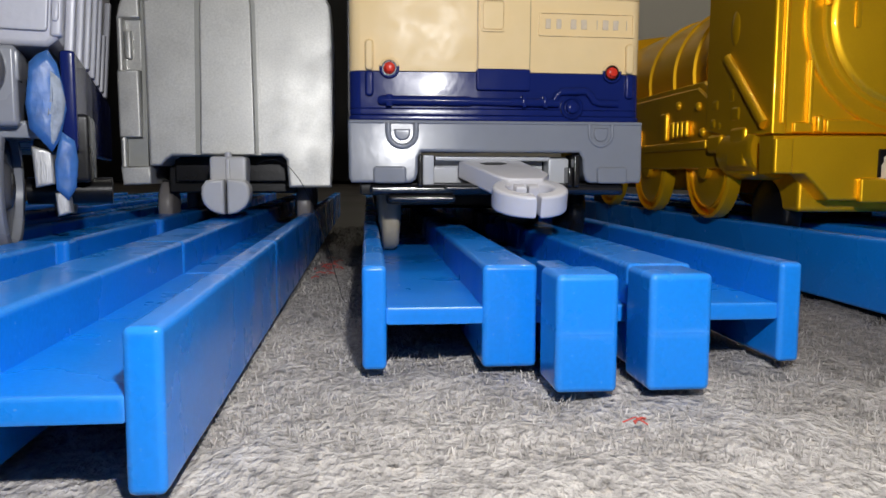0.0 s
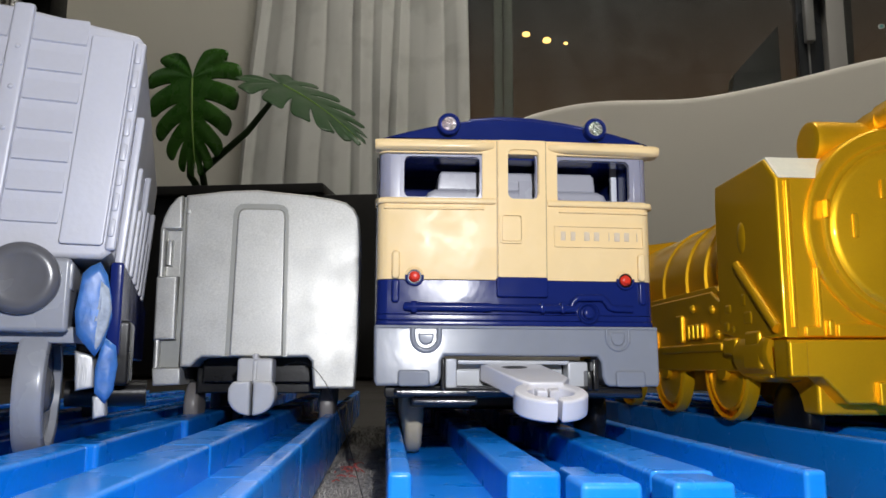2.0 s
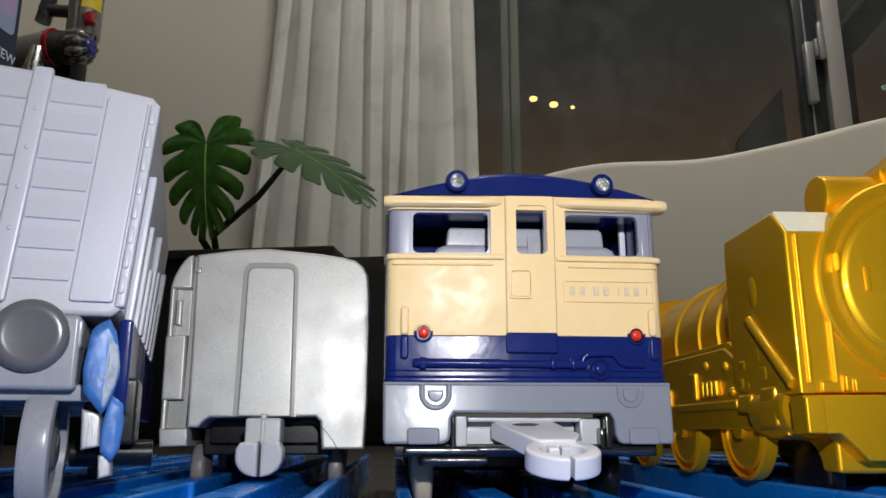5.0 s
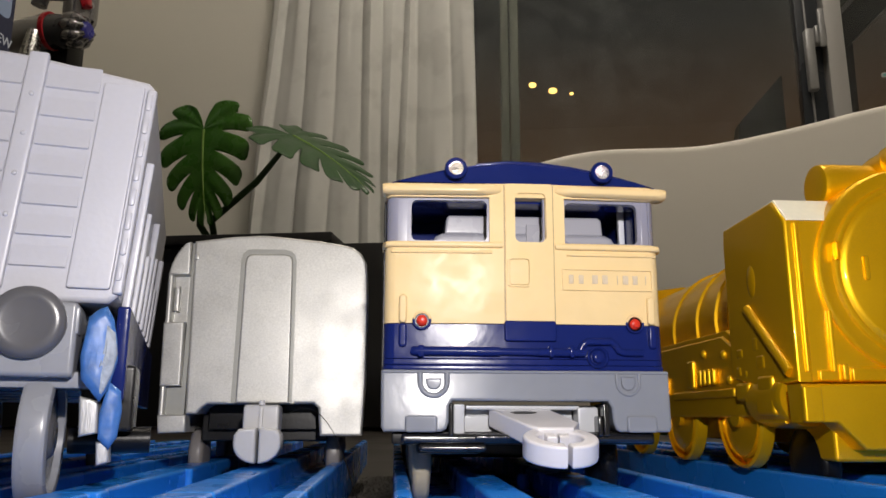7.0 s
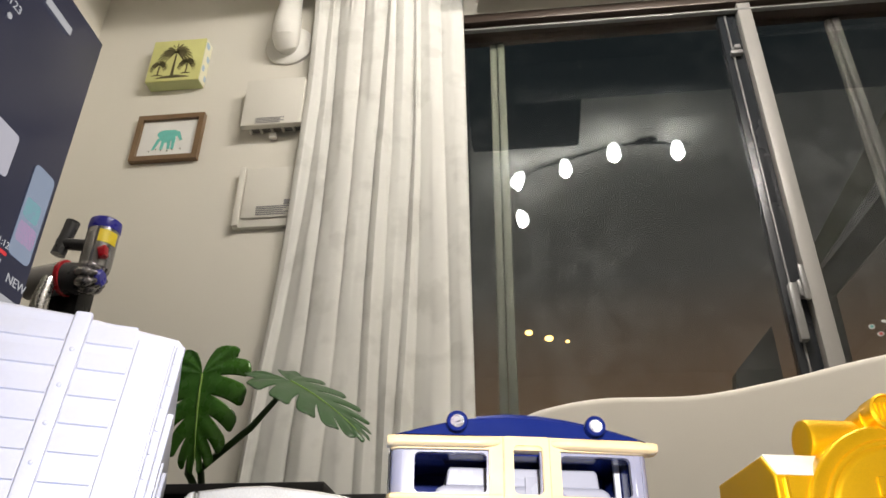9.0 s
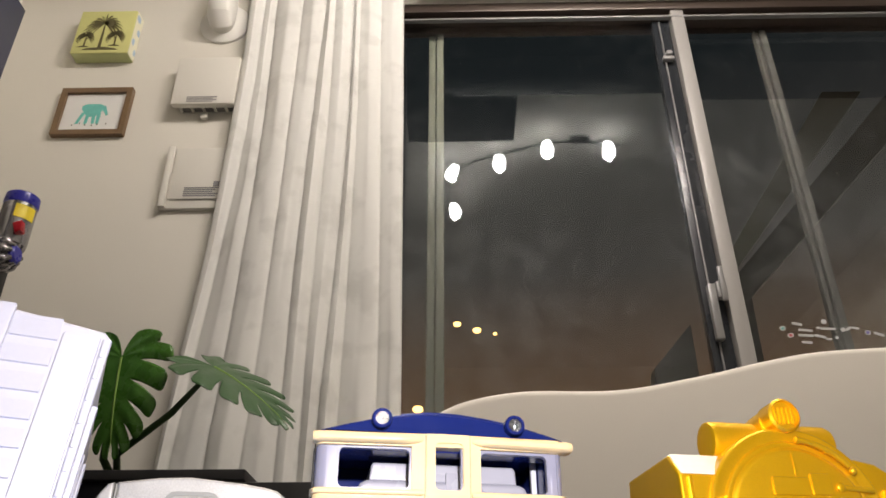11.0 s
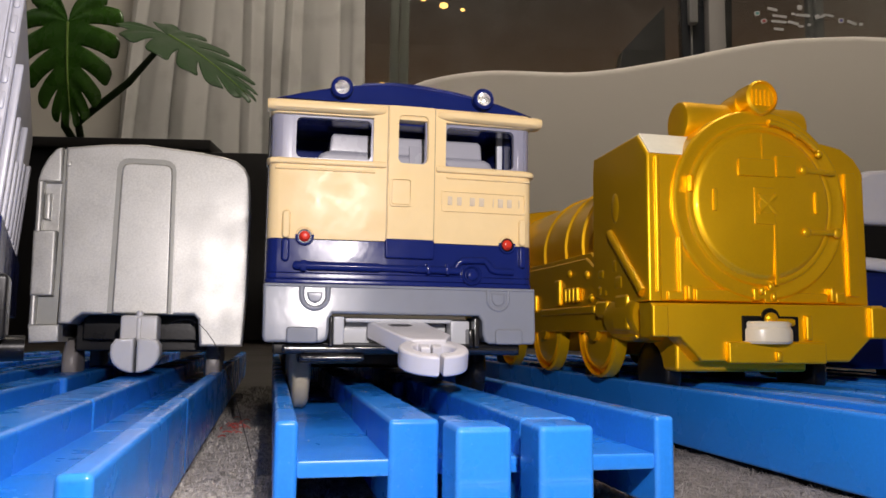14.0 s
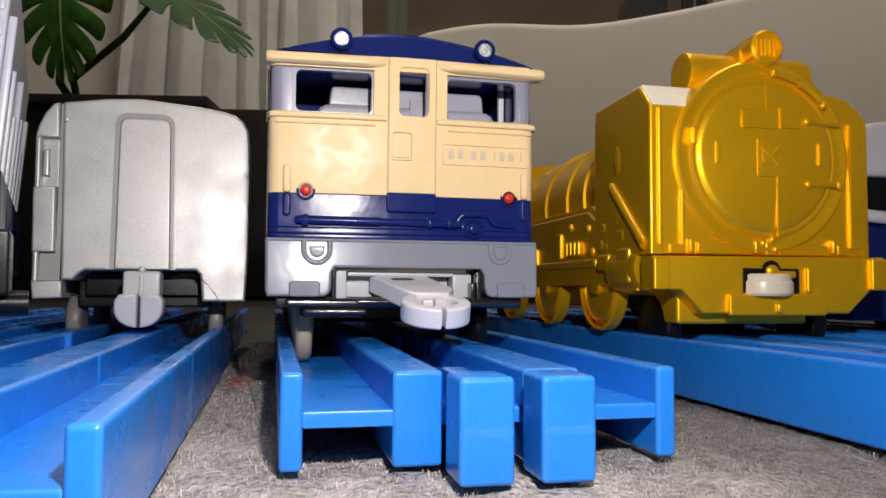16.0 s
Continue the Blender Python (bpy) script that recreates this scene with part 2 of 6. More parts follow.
def lathe(bm, prof, centre, axis="y", seg=32, close=True):
    """Turns (radius, height) about an axis through centre."""
    c = Vector(centre)
    rings = []
    for r, h in prof:
        ring = []
        for k in range(seg):
            a, b = r * math.cos(k * math.tau / seg), r * math.sin(k * math.tau / seg)
            ring.append(bm.verts.new(c + Vector({"y": (a, h, b), "x": (h, a, b), "z": (a, b, h)}[axis])))
        rings.append(ring)
    fs = []
    for i in range(len(rings) - 1):
        for k in range(seg):
            fs.append(bm.faces.new((rings[i][k], rings[i][(k + 1) % seg], rings[i + 1][(k + 1) % seg], rings[i + 1][k])))
    if close:
        fs.append(bm.faces.new(rings[0]))
        fs.append(bm.faces.new(rings[-1]))
    bmesh.ops.recalc_face_normals(bm, faces=fs)


def rounded(u0, u1, z0, z1, r, seg=5):
    """The outline of a rounded rectangle."""
    pts = []
    for cu, cz, a0 in ((u1 - r, z0 + r, -90), (u1 - r, z1 - r, 0), (u0 + r, z1 - r, 90), (u0 + r, z0 + r, 180)):
        for k in range(seg + 1):
            a = radians(a0 + 90 * k / seg)
            pts.append((cu + r * math.cos(a), cz + r * math.sin(a)))
    return pts


def ring(bm, outer, inner, y0, y1):
    """A frame between two outlines with the same number of points, from y0 to y1."""
    k = len(outer)
    o0, o1 = [bm.verts.new((u, y0, z)) for u, z in outer], [bm.verts.new((u, y1, z)) for u, z in outer]
    i0, i1 = [bm.verts.new((u, y0, z)) for u, z in inner], [bm.verts.new((u, y1, z)) for u, z in inner]
    fs = []
    for a in range(k):
        b = (a + 1) % k
        fs += [bm.faces.new((o0[a], o0[b], i0[b], i0[a])), bm.faces.new((o1[a], i1[a], i1[b], o1[b])),
               bm.faces.new((o0[a], o1[a], o1[b], o0[b])), bm.faces.new((i0[a], i0[b], i1[b], i1[a]))]
    bmesh.ops.recalc_face_normals(bm, faces=fs)


def tube(bm, pts, r, seg=8, closed=False):
    """A round pipe along a line of points; r may be a list."""
    pts = [Vector(p) for p in pts]
    k = len(pts)
    rs = r if isinstance(r, (list, tuple)) else [r] * k
    rings = []
    up = Vector((0.3, 0.2, 0.93))
    for i, p in enumerate(pts):
        d = (pts[(i + 1) % k if closed else min(i + 1, k - 1)] - pts[(i - 1) % k if closed else max(i - 1, 0)]).normalized()
        a = d.cross(up)
        a = (a if a.length > 1e-4 else d.cross(Vector((1, 0, 0)))).normalized()
        b = d.cross(a)
        rings.append([bm.verts.new(p + rs[i] * (a * math.cos(j * math.tau / seg) + b * math.sin(j * math.tau / seg))) for j in range(seg)])
    for i in range(k if closed else k - 1):
        for j in range(seg):
            bm.faces.new((rings[i][j], rings[i][(j + 1) % seg], rings[(i + 1) % k][(j + 1) % seg], rings[(i + 1) % k][j]))
    if not closed:
        bm.faces.new(rings[0][::-1])
        bm.faces.new(rings[-1])


def ball(bm, centre, r, squash=(1, 1, 1), u=20, v=12):
    m = Matrix.Translation(centre) @ Matrix.Diagonal((r * squash[0], r * squash[1], r * squash[2], 1))
    bmesh.ops.create_uvsphere(bm, u_segments=u, v_segments=v, radius=1, matrix=m)


def part(name, bm, material, parent=None, label="", scale=MM, smooth=38):
    """Links a bmesh as one mesh object under a thing or a part."""
    bmesh.ops.recalc_face_normals(bm, faces=bm.faces)
    if scale != 1:
        bmesh.ops.scale(bm, vec=(scale, scale, scale), verts=bm.verts)
    me = bpy.data.meshes.new(name)
    bm.to_mesh(me)
    bm.free()
    me.materials.append(material)
    if smooth:
        me.polygons.foreach_set("use_smooth", [True] * len(me.polygons))
        me.set_sharp_from_angle(angle=radians(smooth))
    ob = new(name, me)
    if smooth == 38 and scale == MM:
        # large faces stay flat, their rounded edges smooth
        wn_ = ob.modifiers.new("flat_faces", "WEIGHTED_NORMAL")
        wn_.keep_sharp, wn_.weight = True, 60
    if parent:
        ob.parent = parent
    if label:
        ob["label"] = label
    return ob


def make(name, material, parent, build, label="", scale=MM, smooth=38):
    bm = bmesh.new()
    build(bm)
    return part(name, bm, material, parent, label, scale, smooth)


def thing(name, m, label, category, group=""):
    ob = new(name)
    ob.empty_display_size = 0.01
    ob.matrix_world = m
    return tagged(ob, label, category, group)


def structure(name, material, build, label="", category="", scale=1, parent=None, smooth=38):
    bm = bmesh.new()
    build(bm)
    ob = part(name, bm, material, parent, "", scale, smooth)
    return tagged(ob, label, category, kind="structure")


def at_rail(u, v, z=0.0, turn=0.0):
    """A pose in the tracks' own frame, in millimetres."""
    return RAIL @ pose(u * MM, v * MM, z * MM, 0, 0, turn)

# ---------- the room ----------
WIN_Y = 1.80          # inner face of the window wall
LEFT_X = -1.52
CEIL_Z = 2.46
RIGHT_X, BACK_Y = 2.60, -2.60
carpet_base = surface("carpet_pile", (0.40, 0.375, 0.35), 0.95, vary=0.55, scale=520, fine=1500, bump=0.9, bump_scale=0.0011, dirt=(0.42, 0.36, 0.29), dirt_at=0.60, spec=0.1, stretch=(1.0, 0.75, 1.0))


def darker_zone(m):
    """Darkens the beige pile to grey beyond a soft edge that slants across the rug."""
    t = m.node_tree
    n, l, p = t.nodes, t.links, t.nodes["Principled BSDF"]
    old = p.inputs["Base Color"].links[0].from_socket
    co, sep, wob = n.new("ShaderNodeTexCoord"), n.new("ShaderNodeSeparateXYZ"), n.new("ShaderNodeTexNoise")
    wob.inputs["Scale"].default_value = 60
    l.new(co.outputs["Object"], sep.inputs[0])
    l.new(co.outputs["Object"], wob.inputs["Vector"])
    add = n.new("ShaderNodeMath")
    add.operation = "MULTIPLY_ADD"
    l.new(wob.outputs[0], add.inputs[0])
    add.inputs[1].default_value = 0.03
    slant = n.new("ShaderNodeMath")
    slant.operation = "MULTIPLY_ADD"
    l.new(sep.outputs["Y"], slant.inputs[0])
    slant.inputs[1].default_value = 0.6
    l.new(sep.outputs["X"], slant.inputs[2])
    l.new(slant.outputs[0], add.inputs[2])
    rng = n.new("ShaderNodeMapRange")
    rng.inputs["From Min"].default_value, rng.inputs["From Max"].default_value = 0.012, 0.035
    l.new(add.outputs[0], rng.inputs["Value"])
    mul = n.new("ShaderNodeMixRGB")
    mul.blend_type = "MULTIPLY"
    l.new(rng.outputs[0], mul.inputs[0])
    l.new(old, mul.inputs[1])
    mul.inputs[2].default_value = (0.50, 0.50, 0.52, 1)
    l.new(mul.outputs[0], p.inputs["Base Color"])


darker_zone(carpet_base)


def floor_mesh(bm):
    # one sheet: fine and uneven round the toys, plain towards the walls
    xs = [-0.9, -0.45, *[-0.22 + 0.002 * i for i in range(221)], 0.45, 0.9]
    ys = [-1.2, -0.5, *[-0.14 + 0.002 * i for i in range(111)]]
    vs = {}
    for i, x in enumerate(xs):
        for j, y in enumerate(ys):
            z = 0.0004 * noise.noise(Vector((x * 130, y * 120, 0))) + 0.0005 * noise.noise(Vector((x * 200, y * 200, 5))) + 0.0006 * noise.noise(Vector((x * 430, y * 430, 9))) - 0.0008
            vs[i, j] = bm.verts.new((x, y, z if abs(x) < 0.3 and -0.2 < y < 0.3 else -0.0006))
    for i in range(len(xs) - 1):
        for j in range(len(ys) - 1):
            bm.faces.new((vs[i, j], vs[i + 1, j], vs[i + 1, j + 1], vs[i, j + 1]))
    box(bm, xs[0], xs[-1], ys[0], ys[-1], -0.0058, -0.0035)


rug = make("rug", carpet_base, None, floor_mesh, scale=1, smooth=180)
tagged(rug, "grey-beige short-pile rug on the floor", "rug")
structure("floor", surface("dark_floor_wood", (0.020, 0.015, 0.011), 0.5, vary=0.2, scale=6, fine=80), lambda bm: box(bm, LEFT_X - 0.1, RIGHT_X + 0.1, BACK_Y - 0.1, WIN_Y + 0.13, -0.06, -0.006), "dark brown wooden floor", "floor")


def carpet_fibres(bm):
    rnd = random.Random(4)
    for k in range(90000):
        y = -0.055 + 0.20 * rnd.random() ** 1.1
        x = rnd.uniform(-0.05, 0.10) if k % 3 else rnd.uniform(-0.13, 0.12)
        h = rnd.uniform(0.0002, 0.0007)
        a = rnd.uniform(0, math.tau)
        w = rnd.uniform(0.00003, 0.00006)
        lean = Vector((rnd.uniform(-1, 1), rnd.uniform(-1, 1), 0)) * 0.00032
        p = Vector((x, y, -0.0009))
        d = Vector((math.cos(a), math.sin(a), 0)) * w
        mid = p + lean * 0.4 + Vector((0, 0, h * 0.7))
        top = p + lean + Vector((0, 0, h))
        q = [bm.verts.new(c) for c in (p - d, p + d, mid + d, mid - d, top)]
        bm.faces.new((q[0], q[1], q[2], q[3]))
        bm.faces.new((q[3], q[2], q[4]))


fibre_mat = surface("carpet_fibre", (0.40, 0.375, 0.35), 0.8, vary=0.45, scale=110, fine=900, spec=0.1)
darker_zone(fibre_mat)


def piece_by_piece(m, low, high):
    """Each loose fibre is a little lighter or darker than the next."""
    t = m.node_tree
    n, l, p = t.nodes, t.links, t.nodes["Principled BSDF"]
    old = p.inputs["Base Color"].links[0].from_socket
    geo, rng, hue = n.new("ShaderNodeNewGeometry"), n.new("ShaderNodeMapRange"), n.new("ShaderNodeHueSaturation")
    rng.inputs["To Min"].default_value, rng.inputs["To Max"].default_value = low, high
    l.new(geo.outputs["Random Per Island"], rng.inputs["Value"])
    l.new(rng.outputs[0], hue.inputs["Value"])
    l.new(old, hue.inputs["Color"])
    l.new(hue.outputs[0], p.inputs["Base Color"])


piece_by_piece(fibre_mat, 0.65, 1.40)
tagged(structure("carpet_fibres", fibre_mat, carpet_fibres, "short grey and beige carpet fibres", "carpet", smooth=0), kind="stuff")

# window wall: left part, the strip above the window, and what closes the room
structure("wall_north", WALL, lambda bm: (box(bm, LEFT_X, -0.48, WIN_Y, WIN_Y + 0.14, 0, CEIL_Z), box(bm, -0.48, RIGHT_X, WIN_Y, WIN_Y + 0.14, 2.075, CEIL_Z)), "cream wallpapered window wall", "wall")
structure("wall_west", WALL, lambda bm: box(bm, LEFT_X - 0.12, LEFT_X, BACK_Y, WIN_Y + 0.14, 0, CEIL_Z), "cream wallpapered side wall", "wall")
structure("wall_east", WALL, lambda bm: box(bm, RIGHT_X, RIGHT_X + 0.12, BACK_Y, WIN_Y + 0.14, 0, CEIL_Z), "cream wallpapered side wall", "wall")
structure("wall_south", WALL, lambda bm: box(bm, LEFT_X, RIGHT_X, BACK_Y - 0.12, BACK_Y, 0, CEIL_Z), "cream wallpapered back wall", "wall")
structure("ceiling", CEIL, lambda bm: box(bm, LEFT_X - 0.12, RIGHT_X + 0.12, BACK_Y - 0.12, WIN_Y + 0.14, CEIL_Z, CEIL_Z + 0.1), "pale papered ceiling", "ceiling")

LOCKGREY = surface("grey_lock_metal", (0.26, 0.26, 0.26), 0.42, metal=0.3)
# the sliding window, with its frame, two sashes, post, catch and lock
window = thing("window_1", pose(0, 0, 0), "tall dark-framed sliding window at night", "window")
window["kind"] = "structure"
make("head_frame", BROWNALU, window, lambda bm: (box(bm, -0.48, RIGHT_X, WIN_Y - 0.012, WIN_Y + 0.10, 2.035, 2.075, 0.004), box(bm, -0.48, RIGHT_X, WIN_Y + 0.012, WIN_Y + 0.09, 2.012, 2.035, 0.003)), "dark brown head rail", 1)
make("head_trim", LOCKGREY, window, lambda bm: box(bm, -0.48, RIGHT_X, WIN_Y - 0.006, WIN_Y + 0.012, 2.004, 2.0115, 0.002), "thin pale metal rail", 1)
make("sill_frame", BROWNALU, window, lambda bm: box(bm, -0.48, RIGHT_X, WIN_Y - 0.012, WIN_Y + 0.10, 0.0, 0.05, 0.004), "dark brown sill rail", 1)
make("side_frame", BROWNALU, window, lambda bm: box(bm, -0.48, -0.44, WIN_Y - 0.012, WIN_Y + 0.10, 0.05, 2.012, 0.004), "", 1)
make("meeting_stile", DARKALU, window, lambda bm: box(bm, 0.680, 0.7395, WIN_Y + 0.020, WIN_Y + 0.055, 0.05, 2.010, 0.004), "dark inner sash stile", 1)
make("stile_face", ALU, window, lambda bm: box(bm, 0.742, 0.786, WIN_Y - 0.004, WIN_Y + 0.055, 0.05, 2.060, 0.004), "pale metal stile of the sliding sash", 1)
make("stile_bead", LOCKGREY, window, lambda bm: box(bm, 0.700, 0.705, WIN_Y + 0.012, WIN_Y + 0.019, 0.05, 2.0, 0.002), "", 1)
make("outer_post", GREENALU, window, lambda bm: (box(bm, -0.083, -0.060, WIN_Y + 0.075, WIN_Y + 0.10, 0.05, 2.01, 0.003), box(bm, -0.057, -0.033, WIN_Y + 0.070, WIN_Y + 0.10, 0.05, 2.01, 0.003)), "pale green-grey outer sash edge", 1)
make("far_post", surface("grey_screen_edge", (0.042, 0.043, 0.040), 0.8, vary=0.05, scale=4, fine=300), window, lambda bm: (box(bm, 1.045, 1.058, WIN_Y + 0.075, WIN_Y + 0.10, 0.05, 2.01, 0.003), box(bm, 1.062, 1.085, WIN_Y + 0.070, WIN_Y + 0.10, 0.05, 2.01, 0.003)), "pale screen-door edge", 1)
catch = make("lock", LOCKGREY, window, lambda bm: (box(bm, 0.690, 0.712, WIN_Y - 0.012, WIN_Y + 0.012, 0.82, 0.985, 0.004), box(bm, 0.712, 0.740, WIN_Y - 0.018, WIN_Y + 0.008, 0.94, 0.99, 0.004)), "metal crescent lock", 1)
make("lock_lever", LOCKGREY, catch, lambda bm: box(bm, 0.718, 0.734, WIN_Y - 0.030, WIN_Y - 0.019, 0.925, 1.03, 0.004), "", 1)
make("upper_catch", LOCKGREY, window, lambda bm: (box(bm, 0.690, 0.728, WIN_Y - 0.004, WIN_Y + 0.015, 1.815, 1.830, 0.003), box(bm, 0.702, 0.722, WIN_Y - 0.010, WIN_Y + 0.012, 1.832, 1.848, 0.003)), "", 1)
for x0, x1, y in ((-0.44, 0.690, WIN_Y + 0.036), (0.786, RIGHT_X, WIN_Y + 0.060)):
    pane = make("pane", PANE, window, lambda bm: box(bm, x0, x1, y, y + 0.005, 0.05, 2.012), "dark glass pane reflecting the room", 1, 0)
    pane.visible_shadow = False

# a row of small stickers on the far pane: white ovals and bars, and four coloured squares
STICKER = surface("sticker_white", (0.55, 0.56, 0.56), 0.5)


def sticker(bm, a, b, w, h, turn=0.0, y=0.0575):
    x, z = 0.88 + a * 0.00174, 0.893 - (b - a * 0.064) * 0.0017
    c, s = math.cos(radians(turn)), math.sin(radians(turn))
    w, h = w * 0.8, h * 0.72
    q = rounded(-w / 2, w / 2, -h / 2, h / 2, h * 0.32, 4)
    prism(bm, [(x + u * c - v * s, z + u * s + v * c) for u, v in q], WIN_Y + y, WIN_Y + 0.0597)


def sticker_row(bm):
    for a, b, w, h, t in ((34, 3, 0.034, 0.010, -12), (45, 15, 0.048, 0.009, -6), (44, 24, 0.052, 0.009, -4), (43, 36, 0.034, 0.009, -5), (66, 12, 0.011, 0.009, 0), (81, 15, 0.050, 0.009, -3), (66, 27, 0.038, 0.010, -14), (78, 33, 0.020, 0.008, 0), (91, 31, 0.011, 0.009, 0), (104, 18, 0.016, 0.016, 20), (113, 17, 0.022, 0.009, 30), (124, 17, 0.024, 0.008, -10), (158, 30, 0.034, 0.010, -22), (172, 33, 0.012, 0.010, 0), (10, 9, 0.019, 0.017, 12), (20, 22, 0.020, 0.017, 25), (77, 2, 0.017, 0.018, 0), (141, 26, 0.018, 0.018, 10)):
        sticker(bm, a, b, w, h, t)


row = make("window_stickers", STICKER, None, sticker_row, scale=1)
tagged(row, "row of small pale stickers on the glass", "sticker", kind="stuff")
for a, b, col in ((10, 9, (0.10, 0.34, 0.32)), (20, 22, (0.50, 0.08, 0.09)), (141, 26, (0.12, 0.10, 0.35))):
    make("sticker_patch", surface("sticker_colour", col, 0.5), row, lambda bm: sticker(bm, a, b, 0.011, 0.010, 15, 0.0568), "coloured patch of a sticker", 1)

# night outside: street lights far off and a dark balcony
for x, z, r in ((0.007, 2.752, 0.020), (0.175, 2.692, 0.022), (0.329, 2.659, 0.011), (-0.320, 2.000, 0.026)):
    k = 10.0
    p = Vector((0.002 + (x - 0.002) * (k + 0.114) / 6.114, k, 0.016 + (z - 0.016) * (k + 0.114) / 6.114))
    light = thing("street_lamp", pose(p.x, p.y, -6.0), "warm yellow street lamp in the night", "street lamp", "street lamps")
    make("glowing_head", bpy.data.materials.get("street_glow") or glowing("street_glow", (1.0, 0.60, 0.15), 2.6), light, lambda bm: ball(bm, (0, 0, p.z + 6.0), r * 2.3, (1.2, 1, 0.8), 12, 8), "warm lit lamp head", 1)
    make("pole", FURN, light, lambda bm: rod(bm, (0, 0.06, 0), (0, 0.06, p.z + 6.0), 0.0006, 0.0005, 6), "", 1)
structure("balcony_floor", surface("balcony_concrete", (0.16, 0.15, 0.14), 0.8, scale=4, fine=60), lambda bm: box(bm, -2.5, 4, WIN_Y + 0.14, WIN_Y + 1.3, -0.25, -0.10), "dark concrete balcony floor", "balcony")
structure("ground", surface("night_ground", (0.05, 0.045, 0.04), 0.9, scale=0.5, fine=8), lambda bm: box(bm, -300, 300, WIN_Y + 1.3, 400, -6.2, -6.0), "dark ground outside at night", "ground")

# ---------- the lights on the ceiling ----------
SHADE = glowing("lit_glass_shade", (1.0, 0.96, 0.88), 13.0)
track = thing("ceiling_track_light", pose(0, 0, 0), "curved metal rail lamp with five lit glass spots", "ceiling lamp")
SPOTS = [(0.0, 0.207, 2.30), (-0.011, 0.474, 2.365), (0.229, 0.557, 2.365), (0.462, 0.667, 2.365), (0.770, 0.655, 2.365)]
make("rail", STEEL, track, lambda bm: tube(bm, [(-0.03, 0.16, 2.435), (-0.02, 0.36, 2.438), (0.10, 0.47, 2.438), (0.229, 0.52, 2.438), (0.462, 0.62, 2.438), (0.62, 0.63, 2.438), (0.86, 0.60, 2.436)], 0.007), "brushed steel rail", 1)
make("mount", STEEL, track, lambda bm: box(bm, 0.585, 0.685, 0.60, 0.66, 2.444, CEIL_Z, 0.004), "", 1)
for x, y, z in SPOTS:
    make("stem", STEEL, track, lambda bm: rod(bm, (x, y, z + 0.043), (x + 0.01, y - 0.03, 2.437), 0.006), "", 1)
    shade = make("shade", SHADE, track, lambda bm: lathe(bm, [(0.014, 0.045), (0.022, 0.038), (0.029, 0.018), (0.034, -0.010), (0.033, -0.030), (0.026, -0.042), (0.014, -0.047)], (x, y, z), "z", 20), "lit white glass shade", 1)
    # the two at the end are turned aside on their joints
    shade.matrix_basis = Matrix.Translation((x, y, z)) @ pose(0, 0, 0, 0, {-0.011: 24, 0.0: -12}.get(x, 0), 0) @ Matrix.Translation((-x, -y, -z))
    # the shade lets the light out downwards, almost up to the level
    bulb = lamp("spot_bulb", "SPOT", look((x, y, z - 0.052), (x + 0.002, y, 0.0)), {0.229: 12.0, 0.462: 20.0, 0.770: 12.0}.get(x, 10.0), (0.985, 0.935, 0.835), 0.012)
    bulb.data.spot_size, bulb.data.spot_blend = radians(178), 0.08
    tagged(bulb, "lit bulb inside the glass shade", "bulb", "ceiling bulbs")

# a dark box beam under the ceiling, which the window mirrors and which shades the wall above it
# its thin lower lip is added unseen, to block lamp light above the window
structure("ceiling_beam", surface("dark_ceiling_panel", (0.022, 0.023, 0.025), 0.6, scale=3, fine=60), lambda bm: (box(bm, -0.60, RIGHT_X, 1.213, 1.64, 2.240, CEIL_Z - 0.002, 0.004), box(bm, -0.10, RIGHT_X, 1.54, 1.58, 2.115, 2.238, 0.004), box(bm, -0.22, 0.286, 0.788, 1.210, 2.320, CEIL_Z - 0.002, 0.004)), "dark grey box beam under the ceiling, with an added lip", "ceiling beam")
# the sloping frame outside
structure("outside_frame", FURN, lambda bm: (prism(bm, [(1.22, 1.59), (1.31, 1.53), (2.35, 2.58), (2.35, 2.82)], 3.0, 3.08), prism(bm, [(1.22, 1.0), (1.30, 1.0), (1.31, 1.528), (1.22, 1.588)], 3.0, 3.08), prism(bm, [(0.80, 0.9), (1.02, 0.9), (1.02, 1.40), (0.84, 1.20)], 3.0, 3.08)), "dark sloping frame of the balcony outside", "balcony frame")
structure("outside_rail", GREENALU, lambda bm: prism(bm, [(1.19, 1.66), (1.215, 1.60), (2.10, 2.70), (1.90, 2.70)], 3.0, 3.05), "pale sloping rail of the balcony outside", "balcony rail")

# ---------- curtain ----------
FOLDS = [0.0, 0.085, 0.20, 0.335, 0.50, 0.565, 0.66, 0.74, 0.86, 1.0]


